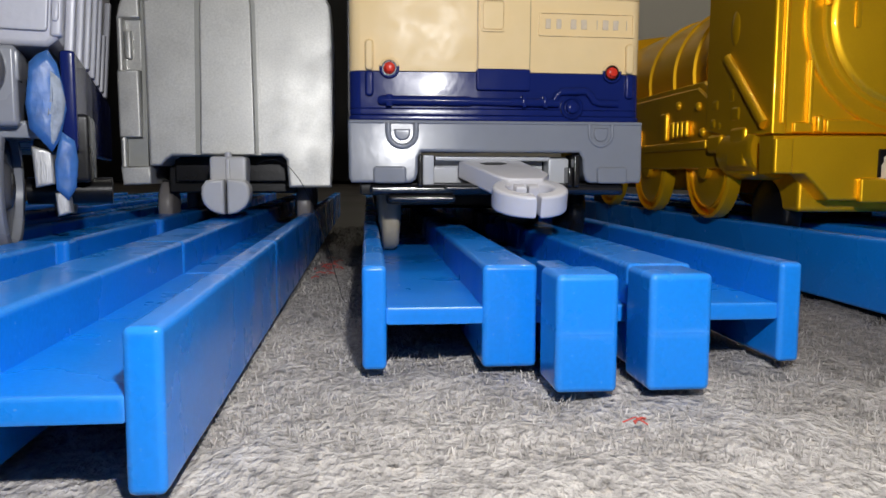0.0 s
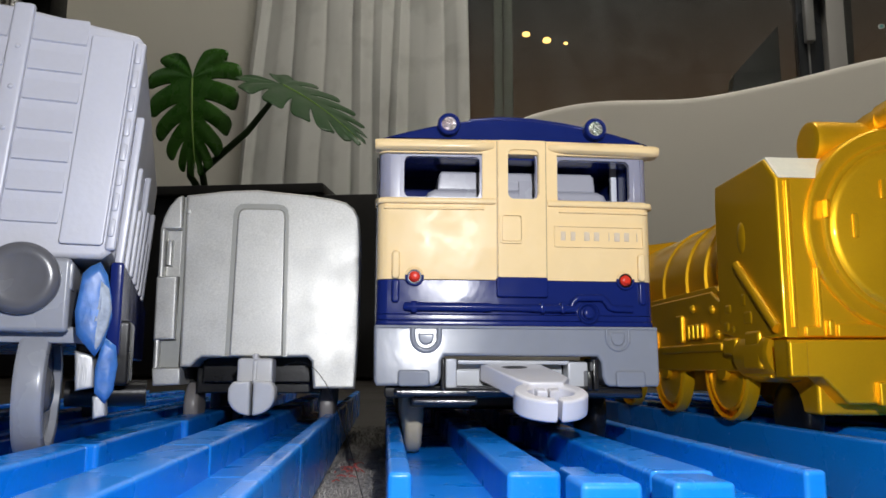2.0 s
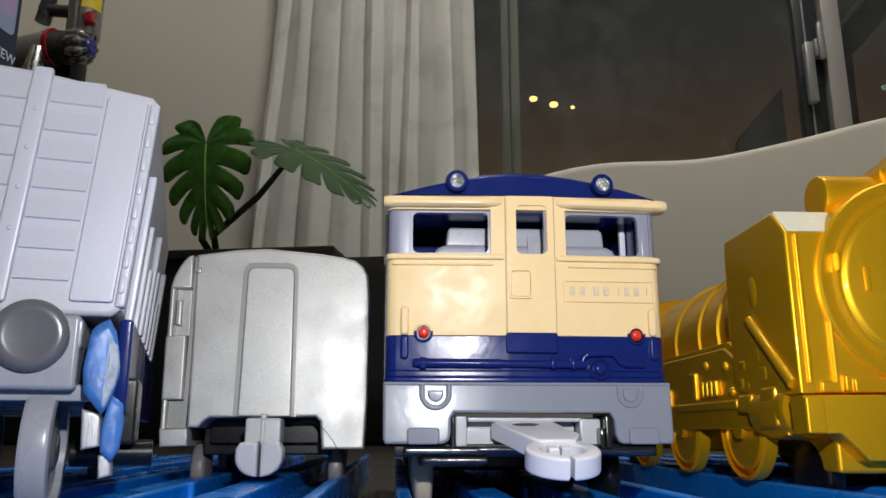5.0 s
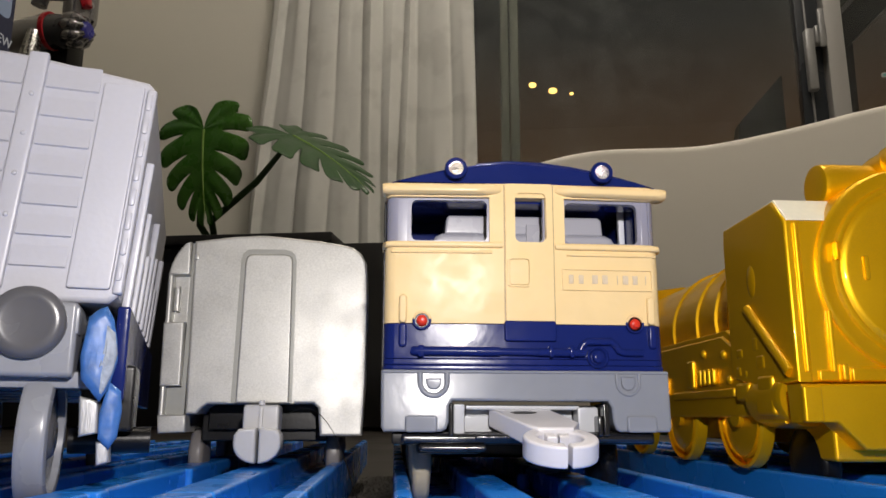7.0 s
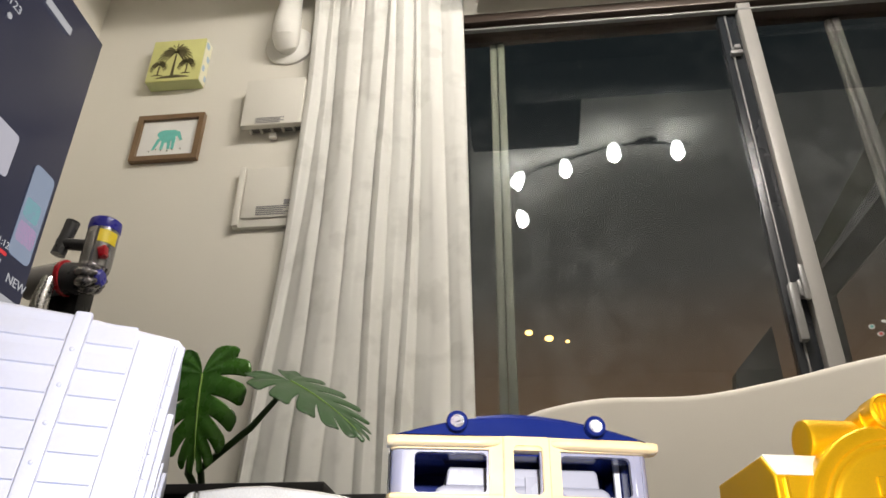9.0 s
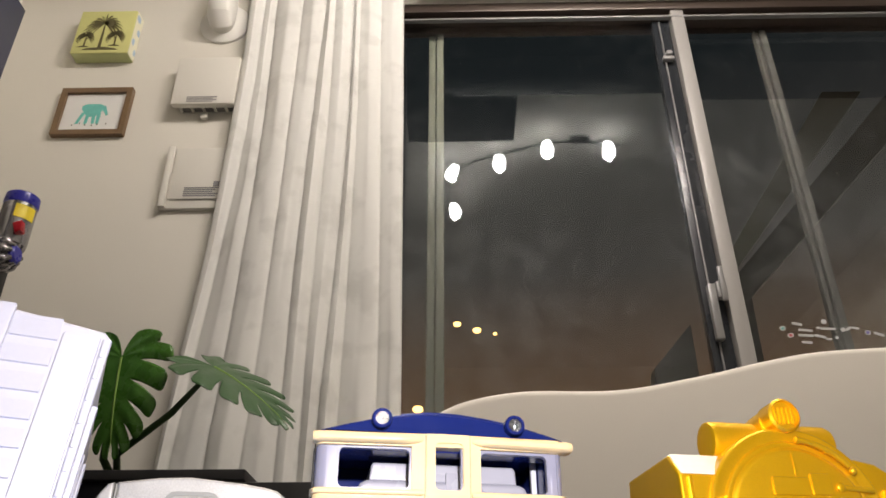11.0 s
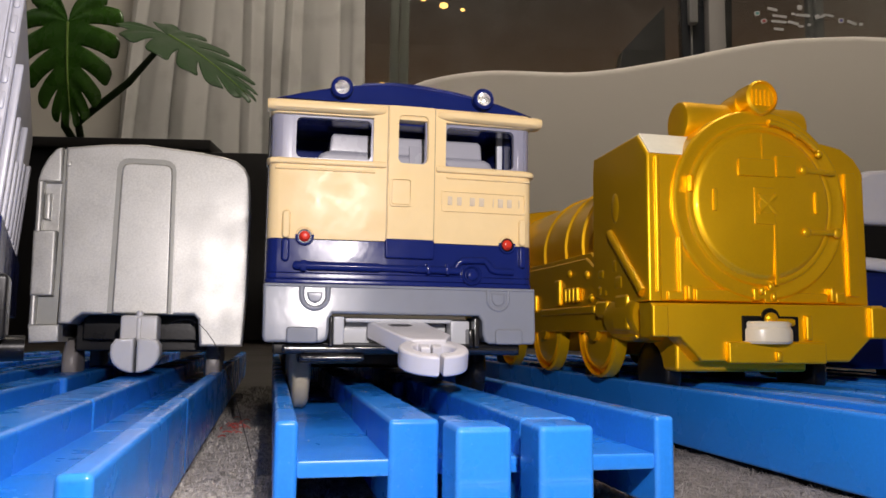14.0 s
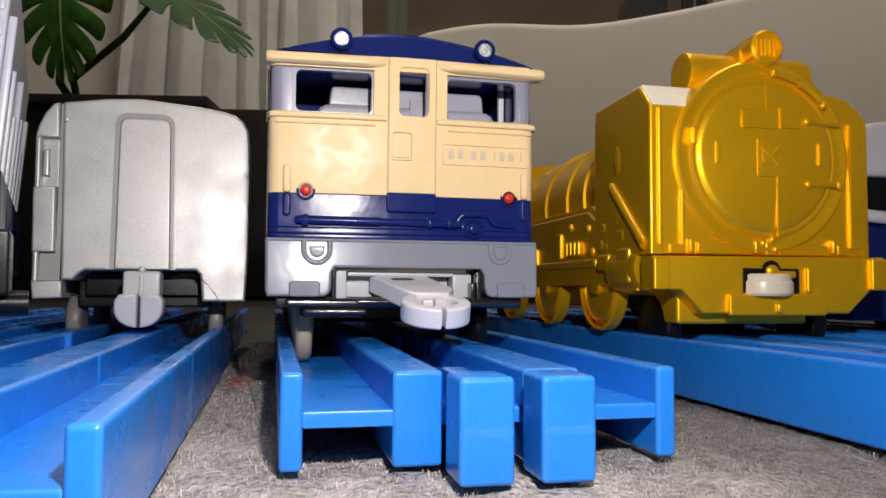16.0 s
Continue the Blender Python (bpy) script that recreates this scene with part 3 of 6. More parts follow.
def curtain_mesh(bm):
    # wide flat crests and narrow valleys; gathered under the rail, looser lower down
    cols, rows = 300, 90
    vs = {}
    for j in range(rows + 1):
        z = 0.03 + 2.37 * j / rows
        open_ = 1 - j / rows
        x0 = -0.70 - 0.03 * open_ ** 2 + 0.015 * math.sin(5 * open_)
        x1 = -0.172 + 0.046 * open_
        edges = [f + ((0.020 * math.sin(2.3 * k + 2.6 * open_) + 0.010 * math.sin(5.1 * k + 7.0 * open_)) if 0 < k < len(FOLDS) - 1 else 0) for k, f in enumerate(FOLDS)]
        gather = max(0.0, 1 - open_ / 0.16) ** 1.5
        for i in range(cols + 1):
            s = i / cols
            k = max(a for a in range(len(edges) - 1) if edges[a] <= s + 1e-9)
            t = min(1, max(0, (s - edges[k]) / (edges[k + 1] - edges[k])))
            skew = t ** (0.75 + 0.55 * ((k * 37) % 10) / 10)
            hump = max(0.0, math.sin(math.pi * skew)) ** 0.30
            depth = (0.024 + 0.018 * ((k * 53 + 3) % 7) / 7) * (0.75 + 0.35 * open_) * (1 - 0.35 * math.exp(-((open_ - 0.55 - 0.04 * k % 0.2) / 0.12) ** 2))
            soft = 0.012 * math.sin(8 * s + 3 * open_) + 0.008 * noise.noise(Vector((s * 9, z * 2.4, 1)))
            crumple = 0.0040 * noise.noise(Vector((s * 8 + 2 * z, z * 6, 4))) + 0.0008 * noise.noise(Vector((s * 22 - 6 * z, z * 17, 8)))
            pleat = gather * 0.009 * math.sin(math.tau * 21 * s + 2 * math.sin(7 * s))
            lean = 0.006 * math.sin(math.tau * t)
            vs[i, j] = bm.verts.new((x0 + (x1 - x0) * s + lean, 1.762 - depth * hump + soft + crumple + pleat, z))
    for i in range(cols):
        for j in range(rows):
            bm.faces.new((vs[i, j], vs[i + 1, j], vs[i + 1, j + 1], vs[i, j + 1]))


curtain = make("curtain", CLOTH, None, curtain_mesh, scale=1, smooth=180)
mod = curtain.modifiers.new("thickness", "SOLIDIFY")
mod.thickness = 0.0015
tagged(curtain, "cream floor-length curtain in soft vertical folds", "curtain")
rail_c = make("curtain_rail", WHITE, None, lambda bm: box(bm, -0.78, RIGHT_X - 0.05, 1.69, 1.74, 2.405, 2.43, 0.004), scale=1)
tagged(rail_c, "white curtain rail under the ceiling", "curtain rail", kind="structure")

# ---------- things on the window wall ----------
def wall_thing(name, x, z, label, category):
    return thing(name, pose(x, WIN_Y, z), label, category)


palm = wall_thing("palm_box", -1.163, 1.927, "lime green box with a printed palm motif", "box")
make("body", LIME2, palm, lambda bm: box(bm, -0.095, 0.095, -0.046, 0, -0.095, 0.095, 0.003), "green side of the box", 1)
make("front_sheet", LIME, palm, lambda bm: box(bm, -0.0945, 0.0945, -0.0495, -0.0465, -0.0945, 0.0945, 0.001), "yellow-green printed front", 1)


def palm_tree(bm, x, z, h, r):
    y0, y1 = -0.0515, -0.0497
    prism(bm, [(x - 0.004 * h / 0.1, z), (x + 0.005 * h / 0.1, z), (x + 0.002, z + h), (x - 0.001, z + h)], y0, y1)
    for k in range(17):
        a = radians(-40 + 260 * k / 16)
        pts, back = [], []
        for i in range(7):
            s = i / 6
            px = x + r * s * math.cos(a)
            pz = z + h + r * (s * math.sin(a) * 0.95 - (0.30 + 0.35 * abs(math.cos(a))) * s * s)
            wd = 0.052 * r * math.sin(math.pi * min(1, s * 0.93 + 0.07)) + 0.0005
            pts.append((px - wd * math.sin(a) * 0.5, pz + wd * 0.9))
            back.append((px + wd * math.sin(a) * 0.5, pz - wd * 0.9))
        prism(bm, pts + back[::-1], y0, y1)


make("palm_print", PALMINK, palm, lambda bm: (palm_tree(bm, -0.004, -0.075, 0.112, 0.066), palm_tree(bm, -0.056, -0.066, 0.050, 0.031), palm_tree(bm, 0.044, -0.062, 0.050, 0.033),
     prism(bm, [(-0.06, -0.082), (0.06, -0.082), (0.045, -0.076), (0.01, -0.070), (-0.04, -0.075)], -0.0515, -0.0497), prism(bm, [(-0.078, -0.069), (-0.036, -0.069), (-0.056, -0.063)], -0.0515, -0.0497), prism(bm, [(0.026, -0.065), (0.062, -0.065), (0.044, -0.059)], -0.0515, -0.0497)), "olive-brown printed palm trees", 1)
make("side_sheet", surface("pale_box_side", (0.78, 0.76, 0.58), 0.6, vary=0.04, scale=20, fine=200), palm, lambda bm: box(bm, 0.0952, 0.0966, -0.046, -0.001, -0.0945, 0.0945, 0.0004), "pale papered side of the box", 1)
for a, b, c in ((-0.044, -0.020, 0.060), (-0.024, -0.006, 0.010), (-0.042, -0.026, -0.045), (-0.018, -0.004, -0.075)):
    make("blue_patch", bpy.data.materials.get("pale_blue_print") or surface("pale_blue_print", (0.38, 0.52, 0.66), 0.6), palm, lambda bm: prism(bm, rounded(a, b, c, c + 0.024, 0.006, 3), 0.0968, 0.0974, axis="x"), "pale blue printed patch", 1)

pic = wall_thing("picture_frame", -1.148, 1.615, "brown wooden frame with a teal painted print", "picture")
ro, ri = rounded(-0.115, 0.115, -0.094, 0.094, 0.002, 2), rounded(-0.097, 0.097, -0.076, 0.076, 0.001, 2)
make("frame", WOOD, pic, lambda bm: ring(bm, ro, ri, -0.020, 0), "brown wooden frame", 1)
make("sheet", PAPER, pic, lambda bm: box(bm, -0.105, 0.105, -0.008, -0.004, -0.080, 0.080), "white paper sheet", 1)


def teal_shape(bm):
    # a soft blotch with four short legs and a trunk
    pts = []
    for k in range(40):
        a = math.tau * k / 40
        r = 0.030 + 0.004 * math.sin(3 * a)
        pts.append((r * 1.15 * math.cos(a) - 0.004, 0.012 + r * 0.85 * math.sin(a)))
    prism(bm, pts, -0.0095, -0.0082)
    for x, lx in ((-0.030, -0.046), (-0.014, -0.018), (0.004, 0.006), (0.020, 0.020)):
        prism(bm, [(x - 0.006, 0.0), (x + 0.006, 0.0), (lx + 0.005, -0.045), (lx - 0.004, -0.045)], -0.0097, -0.0084)
    prism(bm, [(0.020, 0.030), (0.036, 0.026), (0.050, -0.010), (0.042, -0.012), (0.030, 0.008)], -0.0099, -0.0086)


for x, z in ((-0.058, -0.050), (-0.034, -0.044), (-0.016, -0.050), (0.006, -0.052), (0.022, -0.048), (0.050, -0.046)):
    make("ink_speck", PALMINK, pic, lambda bm: prism(bm, rounded(x - 0.002, x + 0.002, z - 0.0018, z + 0.0018, 0.0015, 3), -0.0102, -0.0084), "", 1)
make("teal_print", TEAL, pic, teal_shape, "teal paint blotch", 1)

vent = wall_thing("wall_vent", -0.787, 1.702, "cream square wall ventilator with a louvred underside", "ventilator")
make("cover", CASE, vent, lambda bm: box(bm, -0.100, 0.100, -0.055, -0.030, -0.095, 0.100, 0.006), "cream cover plate", 1)
make("duct", surface("vent_shadow_plastic", (0.20, 0.19, 0.18), 0.5), vent, lambda bm: box(bm, -0.085, 0.085, -0.030, 0, -0.085, 0.090, 0.004), "grey inner duct", 1)
for k in range(5):
    make("slat", CASE, vent, lambda bm: box(bm, -0.08 + 0.036 * k, -0.08 + 0.036 * k + 0.008, -0.029, -0.004, -0.092, -0.0855, 0.001), "", 1)
make("knob", CASE, vent, lambda bm: box(bm, -0.012, 0.012, -0.02, -0.004, -0.120, -0.0985, 0.003), "", 1)
make("label_print", PRINT, vent, lambda bm: [box(bm, -0.05, 0.045 - 0.012 * (k % 2), -0.0565, -0.0553, -0.070 - 0.006 * k, -0.0672 - 0.006 * k) for k in range(4)], "small grey print lines", 1)

panel = wall_thing("wall_panel", -0.772, 1.352, "cream square access panel with a small label", "panel")
make("plate", CASE, panel, lambda bm: box(bm, -0.100, 0.100, -0.016, 0, -0.108, 0.112, 0.003), "", 1)
make("door", CASE, panel, lambda bm: box(bm, -0.075, 0.098, -0.022, -0.0165, -0.078, 0.105, 0.002), "", 1)
make("edge_strip", CASE, panel, lambda bm: box(bm, -0.0985, -0.079, -0.030, -0.0165, -0.106, 0.110, 0.003), "", 1)
make("label_print", PRINT, panel, lambda bm: [box(bm, -0.03, 0.075 - 0.01 * (k % 3), -0.0236, -0.0223, -0.042 - 0.007 * k, -0.0385 - 0.007 * k) for k in range(5)] + [box(bm, 0.055, 0.075, -0.0242, -0.0224, -0.035, -0.018)], "small grey print lines", 1)

duct = wall_thing("pipe_cover", -0.778, 1.996, "white glossy round pipe cover on the wall", "pipe cover")
make("flange", SHELL, duct, lambda bm: lathe(bm, [(0.085, 0.0), (0.085, -0.010), (0.070, -0.020), (0.03, -0.024)], (0, 0, 0), "y", 40), "", 1)
make("cover_tube", SHELL, duct, lambda bm: tube(bm, [(0, -0.012, -0.028), (0, -0.035, -0.026), (0, -0.055, -0.005), (0, -0.058, 0.03), (0, -0.056, 0.08), (0, -0.054, 0.14), (0, -0.053, 0.44)], [0.028, 0.042, 0.048, 0.049, 0.046, 0.040, 0.039], 28), "white rounded duct", 1)

# ---------- television ----------
SCREEN_LIT = glowing("lit_screen", (0.032, 0.035, 0.062), 0.36)
SCREEN_LIT.node_tree.nodes["Principled BSDF"].inputs["Specular IOR Level"].default_value = 0.15
tv = thing("television", pose(-1.10, 0, 0), "large flat television showing a dark menu screen", "television")
make("casing", BLACK, tv, lambda bm: box(bm, -0.045, -0.0005, -0.22, 1.297, 0.655, 1.540, 0.006), "thin black casing", 1)
make("screen", SCREEN_LIT, tv, lambda bm: box(bm, 0.0, 0.004, -0.212, 1.289, 0.663, 1.532, 0.001), "dark blue lit screen", 1)
for y in (0.2, 0.75):
    make("stand", BLACK, tv, lambda bm: (box(bm, -0.13, 0.09, y, y + 0.15, 0.361, 0.372, 0.003), box(bm, -0.04, -0.01, y + 0.02, y + 0.13, 0.372, 0.665, 0.004)), "", 1)


def on_screen(name, colour, power, rects, label):
    make(name, bpy.data.materials.get(name + "_glow") or glowing(name + "_glow", colour, power), tv, lambda bm: [prism(bm, rounded(a, b, c, d, min(b - a, d - c) * r, 4), 0.0045, 0.0062, axis="x") for a, b, c, d, r in rects], label, 1)


on_screen("red_badge", (0.85, 0.03, 0.05), 0.35, [(1.000, 1.045, 1.436, 1.464, 0.3)], "red rounded mark")
for bar in ((1.058, 1.165, 1.438, 1.460, 0.1), (0.97, 0.985, 1.300, 1.315, 0.5), (1.150, 1.190, 0.792, 0.812, 0.08), (1.150, 1.185, 0.755, 0.772, 0.08), (1.215, 1.282, 0.728, 0.748, 0.08)):
    on_screen("white_mark", (0.8, 0.82, 0.86), 0.2, [bar], "white lettering shown as a bar")
on_screen("thumbnail", (0.34, 0.42, 0.56), 0.28, [(1.20, 1.275, 0.838, 1.072, 0.18)], "pale pastel thumbnail")
on_screen("pink_patch", (0.50, 0.32, 0.50), 0.35, [(1.205, 1.27, 0.875, 0.925, 0.2)], "pink patch of the thumbnail")
on_screen("teal_patch", (0.20, 0.46, 0.46), 0.35, [(1.205, 1.26, 0.935, 0.985, 0.2)], "teal patch of the thumbnail")
on_screen("white_card", (0.70, 0.70, 0.80), 0.25, [(0.70, 1.125, 0.975, 1.085, 0.1)], "white lit card")
on_screen("red_strip", (0.75, 0.04, 0.05), 0.35, [(1.165, 1.200, 0.825, 0.833, 0.3)], "red progress strip")


def menu_word(body, size, y, z):
    txt = bpy.data.curves.new("menu_word", "FONT")
    txt.body, txt.size, txt.extrude, txt.align_x = body, size, 0.0006, "CENTER"
    txt.materials.append(bpy.data.materials["white_mark_glow"])
    word = new("menu_word", txt)
    word.parent = tv
    word.matrix_basis = pose(0.0052, y, z, 90, 0, 90)


menu_word("NEW", 0.030, 1.256, 0.778)
menu_word("&123", 0.030, 0.972, 1.334)
menu_word("1:12", 0.022, 1.182, 0.842)

# ---------- cordless vacuum cleaner ----------
VAC = surface("vacuum_grey_metal", (0.33, 0.32, 0.33), 0.20, metal=0.8, vary=0.06, scale=30, fine=500)
VACBLUE = surface("vacuum_blue", (0.03, 0.03, 0.30), 0.3)
VACDARK = surface("vacuum_dark", (0.035, 0.035, 0.038), 0.3, vary=0.1, scale=40, fine=400)
vac = thing("vacuum_cleaner", pose(-1.088, 1.50, 0.990) @ Matrix.Diagonal((0.86, 0.86, 0.86, 1)), "grey cordless stick vacuum with purple-blue cap", "vacuum cleaner")
make("motor", VAC, vac, lambda bm: lathe(bm, [(0.044, -0.060), (0.046, -0.045), (0.046, 0.068), (0.040, 0.07)], (0, 0, 0.02), "z", 28), "grey metal motor body", 1)
make("filter_cap", VACBLUE, vac, lambda bm: lathe(bm, [(0.046, 0.0), (0.048, 0.006), (0.047, 0.032), (0.040, 0.038)], (0, 0, 0.090), "z", 28), "purple-blue filter cap", 1)
make("yellow_sticker", surface("yellow_sticker", (0.80, 0.62, 0.03), 0.5), vac, lambda bm: prism(bm, [(0.0475 * math.sin(radians(a)), -0.0475 * math.cos(radians(a))) for a in range(18, 91, 8)] + [(0.0465 * math.sin(radians(a)), -0.0465 * math.cos(radians(a))) for a in range(90, 17, -8)], 0.036, 0.078, axis="z"), "yellow sticker", 1)
make("red_release", surface("vacuum_red", (0.42, 0.01, 0.02), 0.3), vac, lambda bm: prism(bm, [(0.020, 0.012), (0.044, 0.020), (0.050, -0.012), (0.034, -0.020)], -0.046, -0.020, 0.003), "red release button", 1)
for k in range(8):
    a = math.tau * k / 8
    make("cyclone", VAC, vac, lambda bm: (ball(bm, (0.002, 0.036 * math.cos(a) - 0.012, 0.036 * math.sin(a) - 0.072), 0.0175, (1.75, 1, 1), 14, 10), rod(bm, (0.018, 0.034 * math.cos(a) - 0.012, 0.034 * math.sin(a) - 0.072), (0.040, 0.026 * math.cos(a) - 0.012, 0.026 * math.sin(a) - 0.072), 0.012, 0.006, 12)), "bulging metal cyclone", 1)
make("cyclone_core", VACDARK, vac, lambda bm: lathe(bm, [(0.050, -0.07), (0.046, -0.03), (0.030, 0.03)], (0, -0.012, -0.072), "x", 24), "dark cyclone core", 1)
make("red_ring", bpy.data.materials["vacuum_red"], vac, lambda bm: lathe(bm, [(0.052, -0.082), (0.054, -0.078), (0.054, -0.068), (0.050, -0.066)], (0, -0.012, -0.070), "x", 28), "red ring", 1)
make("bin_end", VACBLUE, vac, lambda bm: lathe(bm, [(0.026, 0.030), (0.028, 0.036), (0.020, 0.044)], (0, -0.012, -0.075), "x", 20), "", 1)
make("grip", VACDARK, vac, lambda bm: (tube(bm, [(-0.03, 0, 0.045), (-0.08, 0, 0.052), (-0.135, 0, 0.060)], [0.019, 0.018, 0.020], 12), tube(bm, [(-0.110, 0, 0.135), (-0.118, 0, 0.085), (-0.130, 0, 0.02)], [0.022, 0.021, 0.022], 12)), "dark curved grip", 1)
make("wand", STEEL, vac, lambda bm: tube(bm, [(-0.095, -0.05, -0.09), (-0.10, -0.055, -0.16), (-0.10, -0.05, -0.30), (-0.10, -0.03, -0.62)], [0.020, 0.026, 0.020, 0.018], 14), "metal wand", 1)
make("bin", surface("smoky_bin", (0.33, 0.32, 0.31), 0.18, metal=0.3), vac, lambda bm: rod(bm, (-0.082, -0.012, -0.070), (-0.19, -0.012, -0.085), 0.050, 0.047, 24), "smoky dust bin", 1)
make("dock", BLACK, vac, lambda bm: box(bm, -0.14, -0.04, 0.02, 0.10, -0.20, 0.0, 0.006), "black wall dock", 1)
make("dock_post", BLACK, vac, lambda bm: box(bm, -0.11, -0.07, 0.04, 0.08, -1.135, -0.2, 0.004), "", 1)

# ---------- black low board, plant, sofa ----------
board = thing("low_board", pose(0, 0, 0), "black low television board", "cabinet")
make("top", FURN, board, lambda bm: box(bm, -1.50, -0.385, 1.30, 1.66, 0.347, 0.366, 0.002), "", 1)
make("body", FURN, board, lambda bm: box(bm, -1.48, -0.15, 1.315, 1.65, 0.0, 0.346, 0.003), "", 1)
side_board = thing("low_board", pose(0, 0, 0), "black low television board", "cabinet")
make("top", FURN, side_board, lambda bm: box(bm, -1.50, -0.95, -0.40, 1.295, 0.342, 0.36, 0.003), "", 1)
make("body", FURN, side_board, lambda bm: box(bm, -1.48, -0.97, -0.38, 1.29, 0.0, 0.340, 0.003), "", 1)


def monstera_leaf(bm, size):
    """A heart-shaped split leaf: tip along +x, the stalk joins at the origin, the face looks along +z."""
    cuts = [0.0, 0.20, 0.36, 0.50, 0.63, 0.76, 0.88, 1.0]
    deep = [0.95, 0.9, 0.50, 0.40, 0.42, 0.50, 0.66, 0.95]      # how far out each slit begins

    def vein(q, t, side):
        if q < 0.34:
            w = q / 0.34
            base, a, ln = 0.0, 172 - 74 * w, 0.36 + 0.20 * math.sin(w * 1.5)
        else:
            w = (q - 0.34) / 0.66
            base, a, ln = 0.86 * w, 98 - 76 * w, 0.56 - 0.10 * w - 0.30 * w ** 3
        a = radians(a - 34 * t * 0.5)
        x, y = base + ln * t * math.cos(a), ln * t * math.sin(a)
        return Vector((x * size, side * y * size, size * (-0.17 * max(x, 0) ** 2 - 0.22 * y * y + 0.05 * y - 0.10 * min(x, 0) ** 2 + 0.012 * math.cos(q * 44) * t)))

    for side in (1, -1):
        for k in range(len(cuts) - 1):
            q0, q1 = cuts[k], cuts[k + 1]
            mid, half = (q0 + q1) / 2, (q1 - q0) / 2
            grid = []
            for i in range(9):
                e = i / 4 - 1
                row = []
                for j in range(15):
                    t = j / 14
                    d = deep[k] if e < 0 else deep[k + 1]
                    d += 0.06 * side * math.sin(5 * k + 1)
                    slit = max(0.0, (t - d) / max(0.05, 1 - d)) ** 0.6
                    pinch = 1 - abs(e) * 0.24 * slit
                    reach = t * (1 - 0.13 * abs(e) ** 3)
                    row.append(bm.verts.new(vein(mid + half * e * pinch, reach, side)))
                grid.append(row)
            for i in range(8):
                for j in range(14):
                    bm.faces.new((grid[i][j], grid[i + 1][j], grid[i + 1][j + 1], grid[i][j + 1]))
    bmesh.ops.remove_doubles(bm, verts=bm.verts, dist=size * 0.0004)


plant = thing("monstera_plant", pose(-0.60, 1.40, 0.366), "potted monstera with broad split green leaves", "plant")
make("pot", FURN, plant, lambda bm: lathe(bm, [(0.045, 0.0), (0.05, 0.005), (0.052, 0.022), (0.048, 0.022), (0.046, 0.018)], (-0.10, 0.10, 0), "z", 28), "low dark pot", 1)
RIB = surface("leaf_midrib", (0.26, 0.42, 0.10), 0.4)


def leaf_at(at, tip, face, size, mat=LEAF):
    x = Vector(tip).normalized()
    z = Vector(face)
    z = (z - x * z.dot(x)).normalized()
    m = Matrix((x, z.cross(x), z)).transposed().to_4x4()
    leaf = make("leaf", mat, plant, lambda bm: monstera_leaf(bm, size), "glossy split leaf", 1, 180)
    leaf.modifiers.new("thickness", "SOLIDIFY").thickness = 0.0008
    leaf.matrix_basis = Matrix.Translation(Vector(at) - Vector((-0.60, 1.40, 0.366))) @ m
    make("midrib", RIB, leaf, lambda bm: tube(bm, [(size * s, 0, 0.0006 - 0.17 * size * s * s) for s in (0, 0.2, 0.4, 0.6, 0.8, 0.95)], [0.0026, 0.0023, 0.002, 0.0016, 0.0011, 0.0005], 6), "pale midrib", 1)


leaf_at((-0.680, 1.35, 0.604), (0.02, -0.03, -1), (-0.10, -1, 0.25), 0.195)
leaf_at((-0.490, 1.36, 0.586), (0.16, -0.03, -0.09), (0.12, -0.42, 0.90), 0.21, LEAF_DIM)
for line in ([(-0.10, 0.10, 0.01), (-0.08, 0.02, 0.06), (0.03, -0.02, 0.13), (0.110, -0.038, 0.218)], [(-0.10, 0.10, 0.01), (-0.105, 0.02, 0.05), (-0.085, -0.03, 0.14), (-0.080, -0.045, 0.238)]):
    make("stem", STEM, plant, lambda bm: tube(bm, line, [0.008, 0.008, 0.007, 0.005], 10), "thick green stalk", 1)


def sofa_back(bm):
    # the back is one soft board with a waved upper edge
    prof = [(-0.205, 0.27), (-0.18, 0.345), (-0.10, 0.40), (-0.036, 0.437), (0.024, 0.462), (0.125, 0.478), (0.286, 0.479), (0.431, 0.503), (0.55, 0.53), (0.644, 0.547), (0.75, 0.555), (0.82, 0.556), (0.95, 0.548), (1.10, 0.52), (1.30, 0.49)]
    pts = []
    for i in range(len(prof) - 1):
        for k in range(6):
            s = k / 6
            p0, p1, p2, p3 = prof[max(i - 1, 0)], prof[i], prof[i + 1], prof[min(i + 2, len(prof) - 1)]
            pts.append(tuple(0.5 * (2 * p1[c] + (p2[c] - p0[c]) * s + (2 * p0[c] - 5 * p1[c] + 4 * p2[c] - p3[c]) * s * s + (3 * p1[c] - p0[c] - 3 * p2[c] + p3[c]) * s ** 3) for c in (0, 1)))
    pts.append(prof[-1])
    prism(bm, [(prof[0][0], 0.02)] + pts + [(prof[-1][0], 0.02)], 1.20, 1.30, 0.014, 4)


sofa = thing("sofa", pose(0, 0, 0), "cream upholstered low sofa with a waved back", "sofa")
make("backrest", SOFA, sofa, sofa_back, "cream waved backrest", 1, 60)
make("seat", SOFA, sofa, lambda bm: box(bm, -0.14, 1.28, 1.302, 1.66, 0.02, 0.25, 0.03, 4), "", 1)

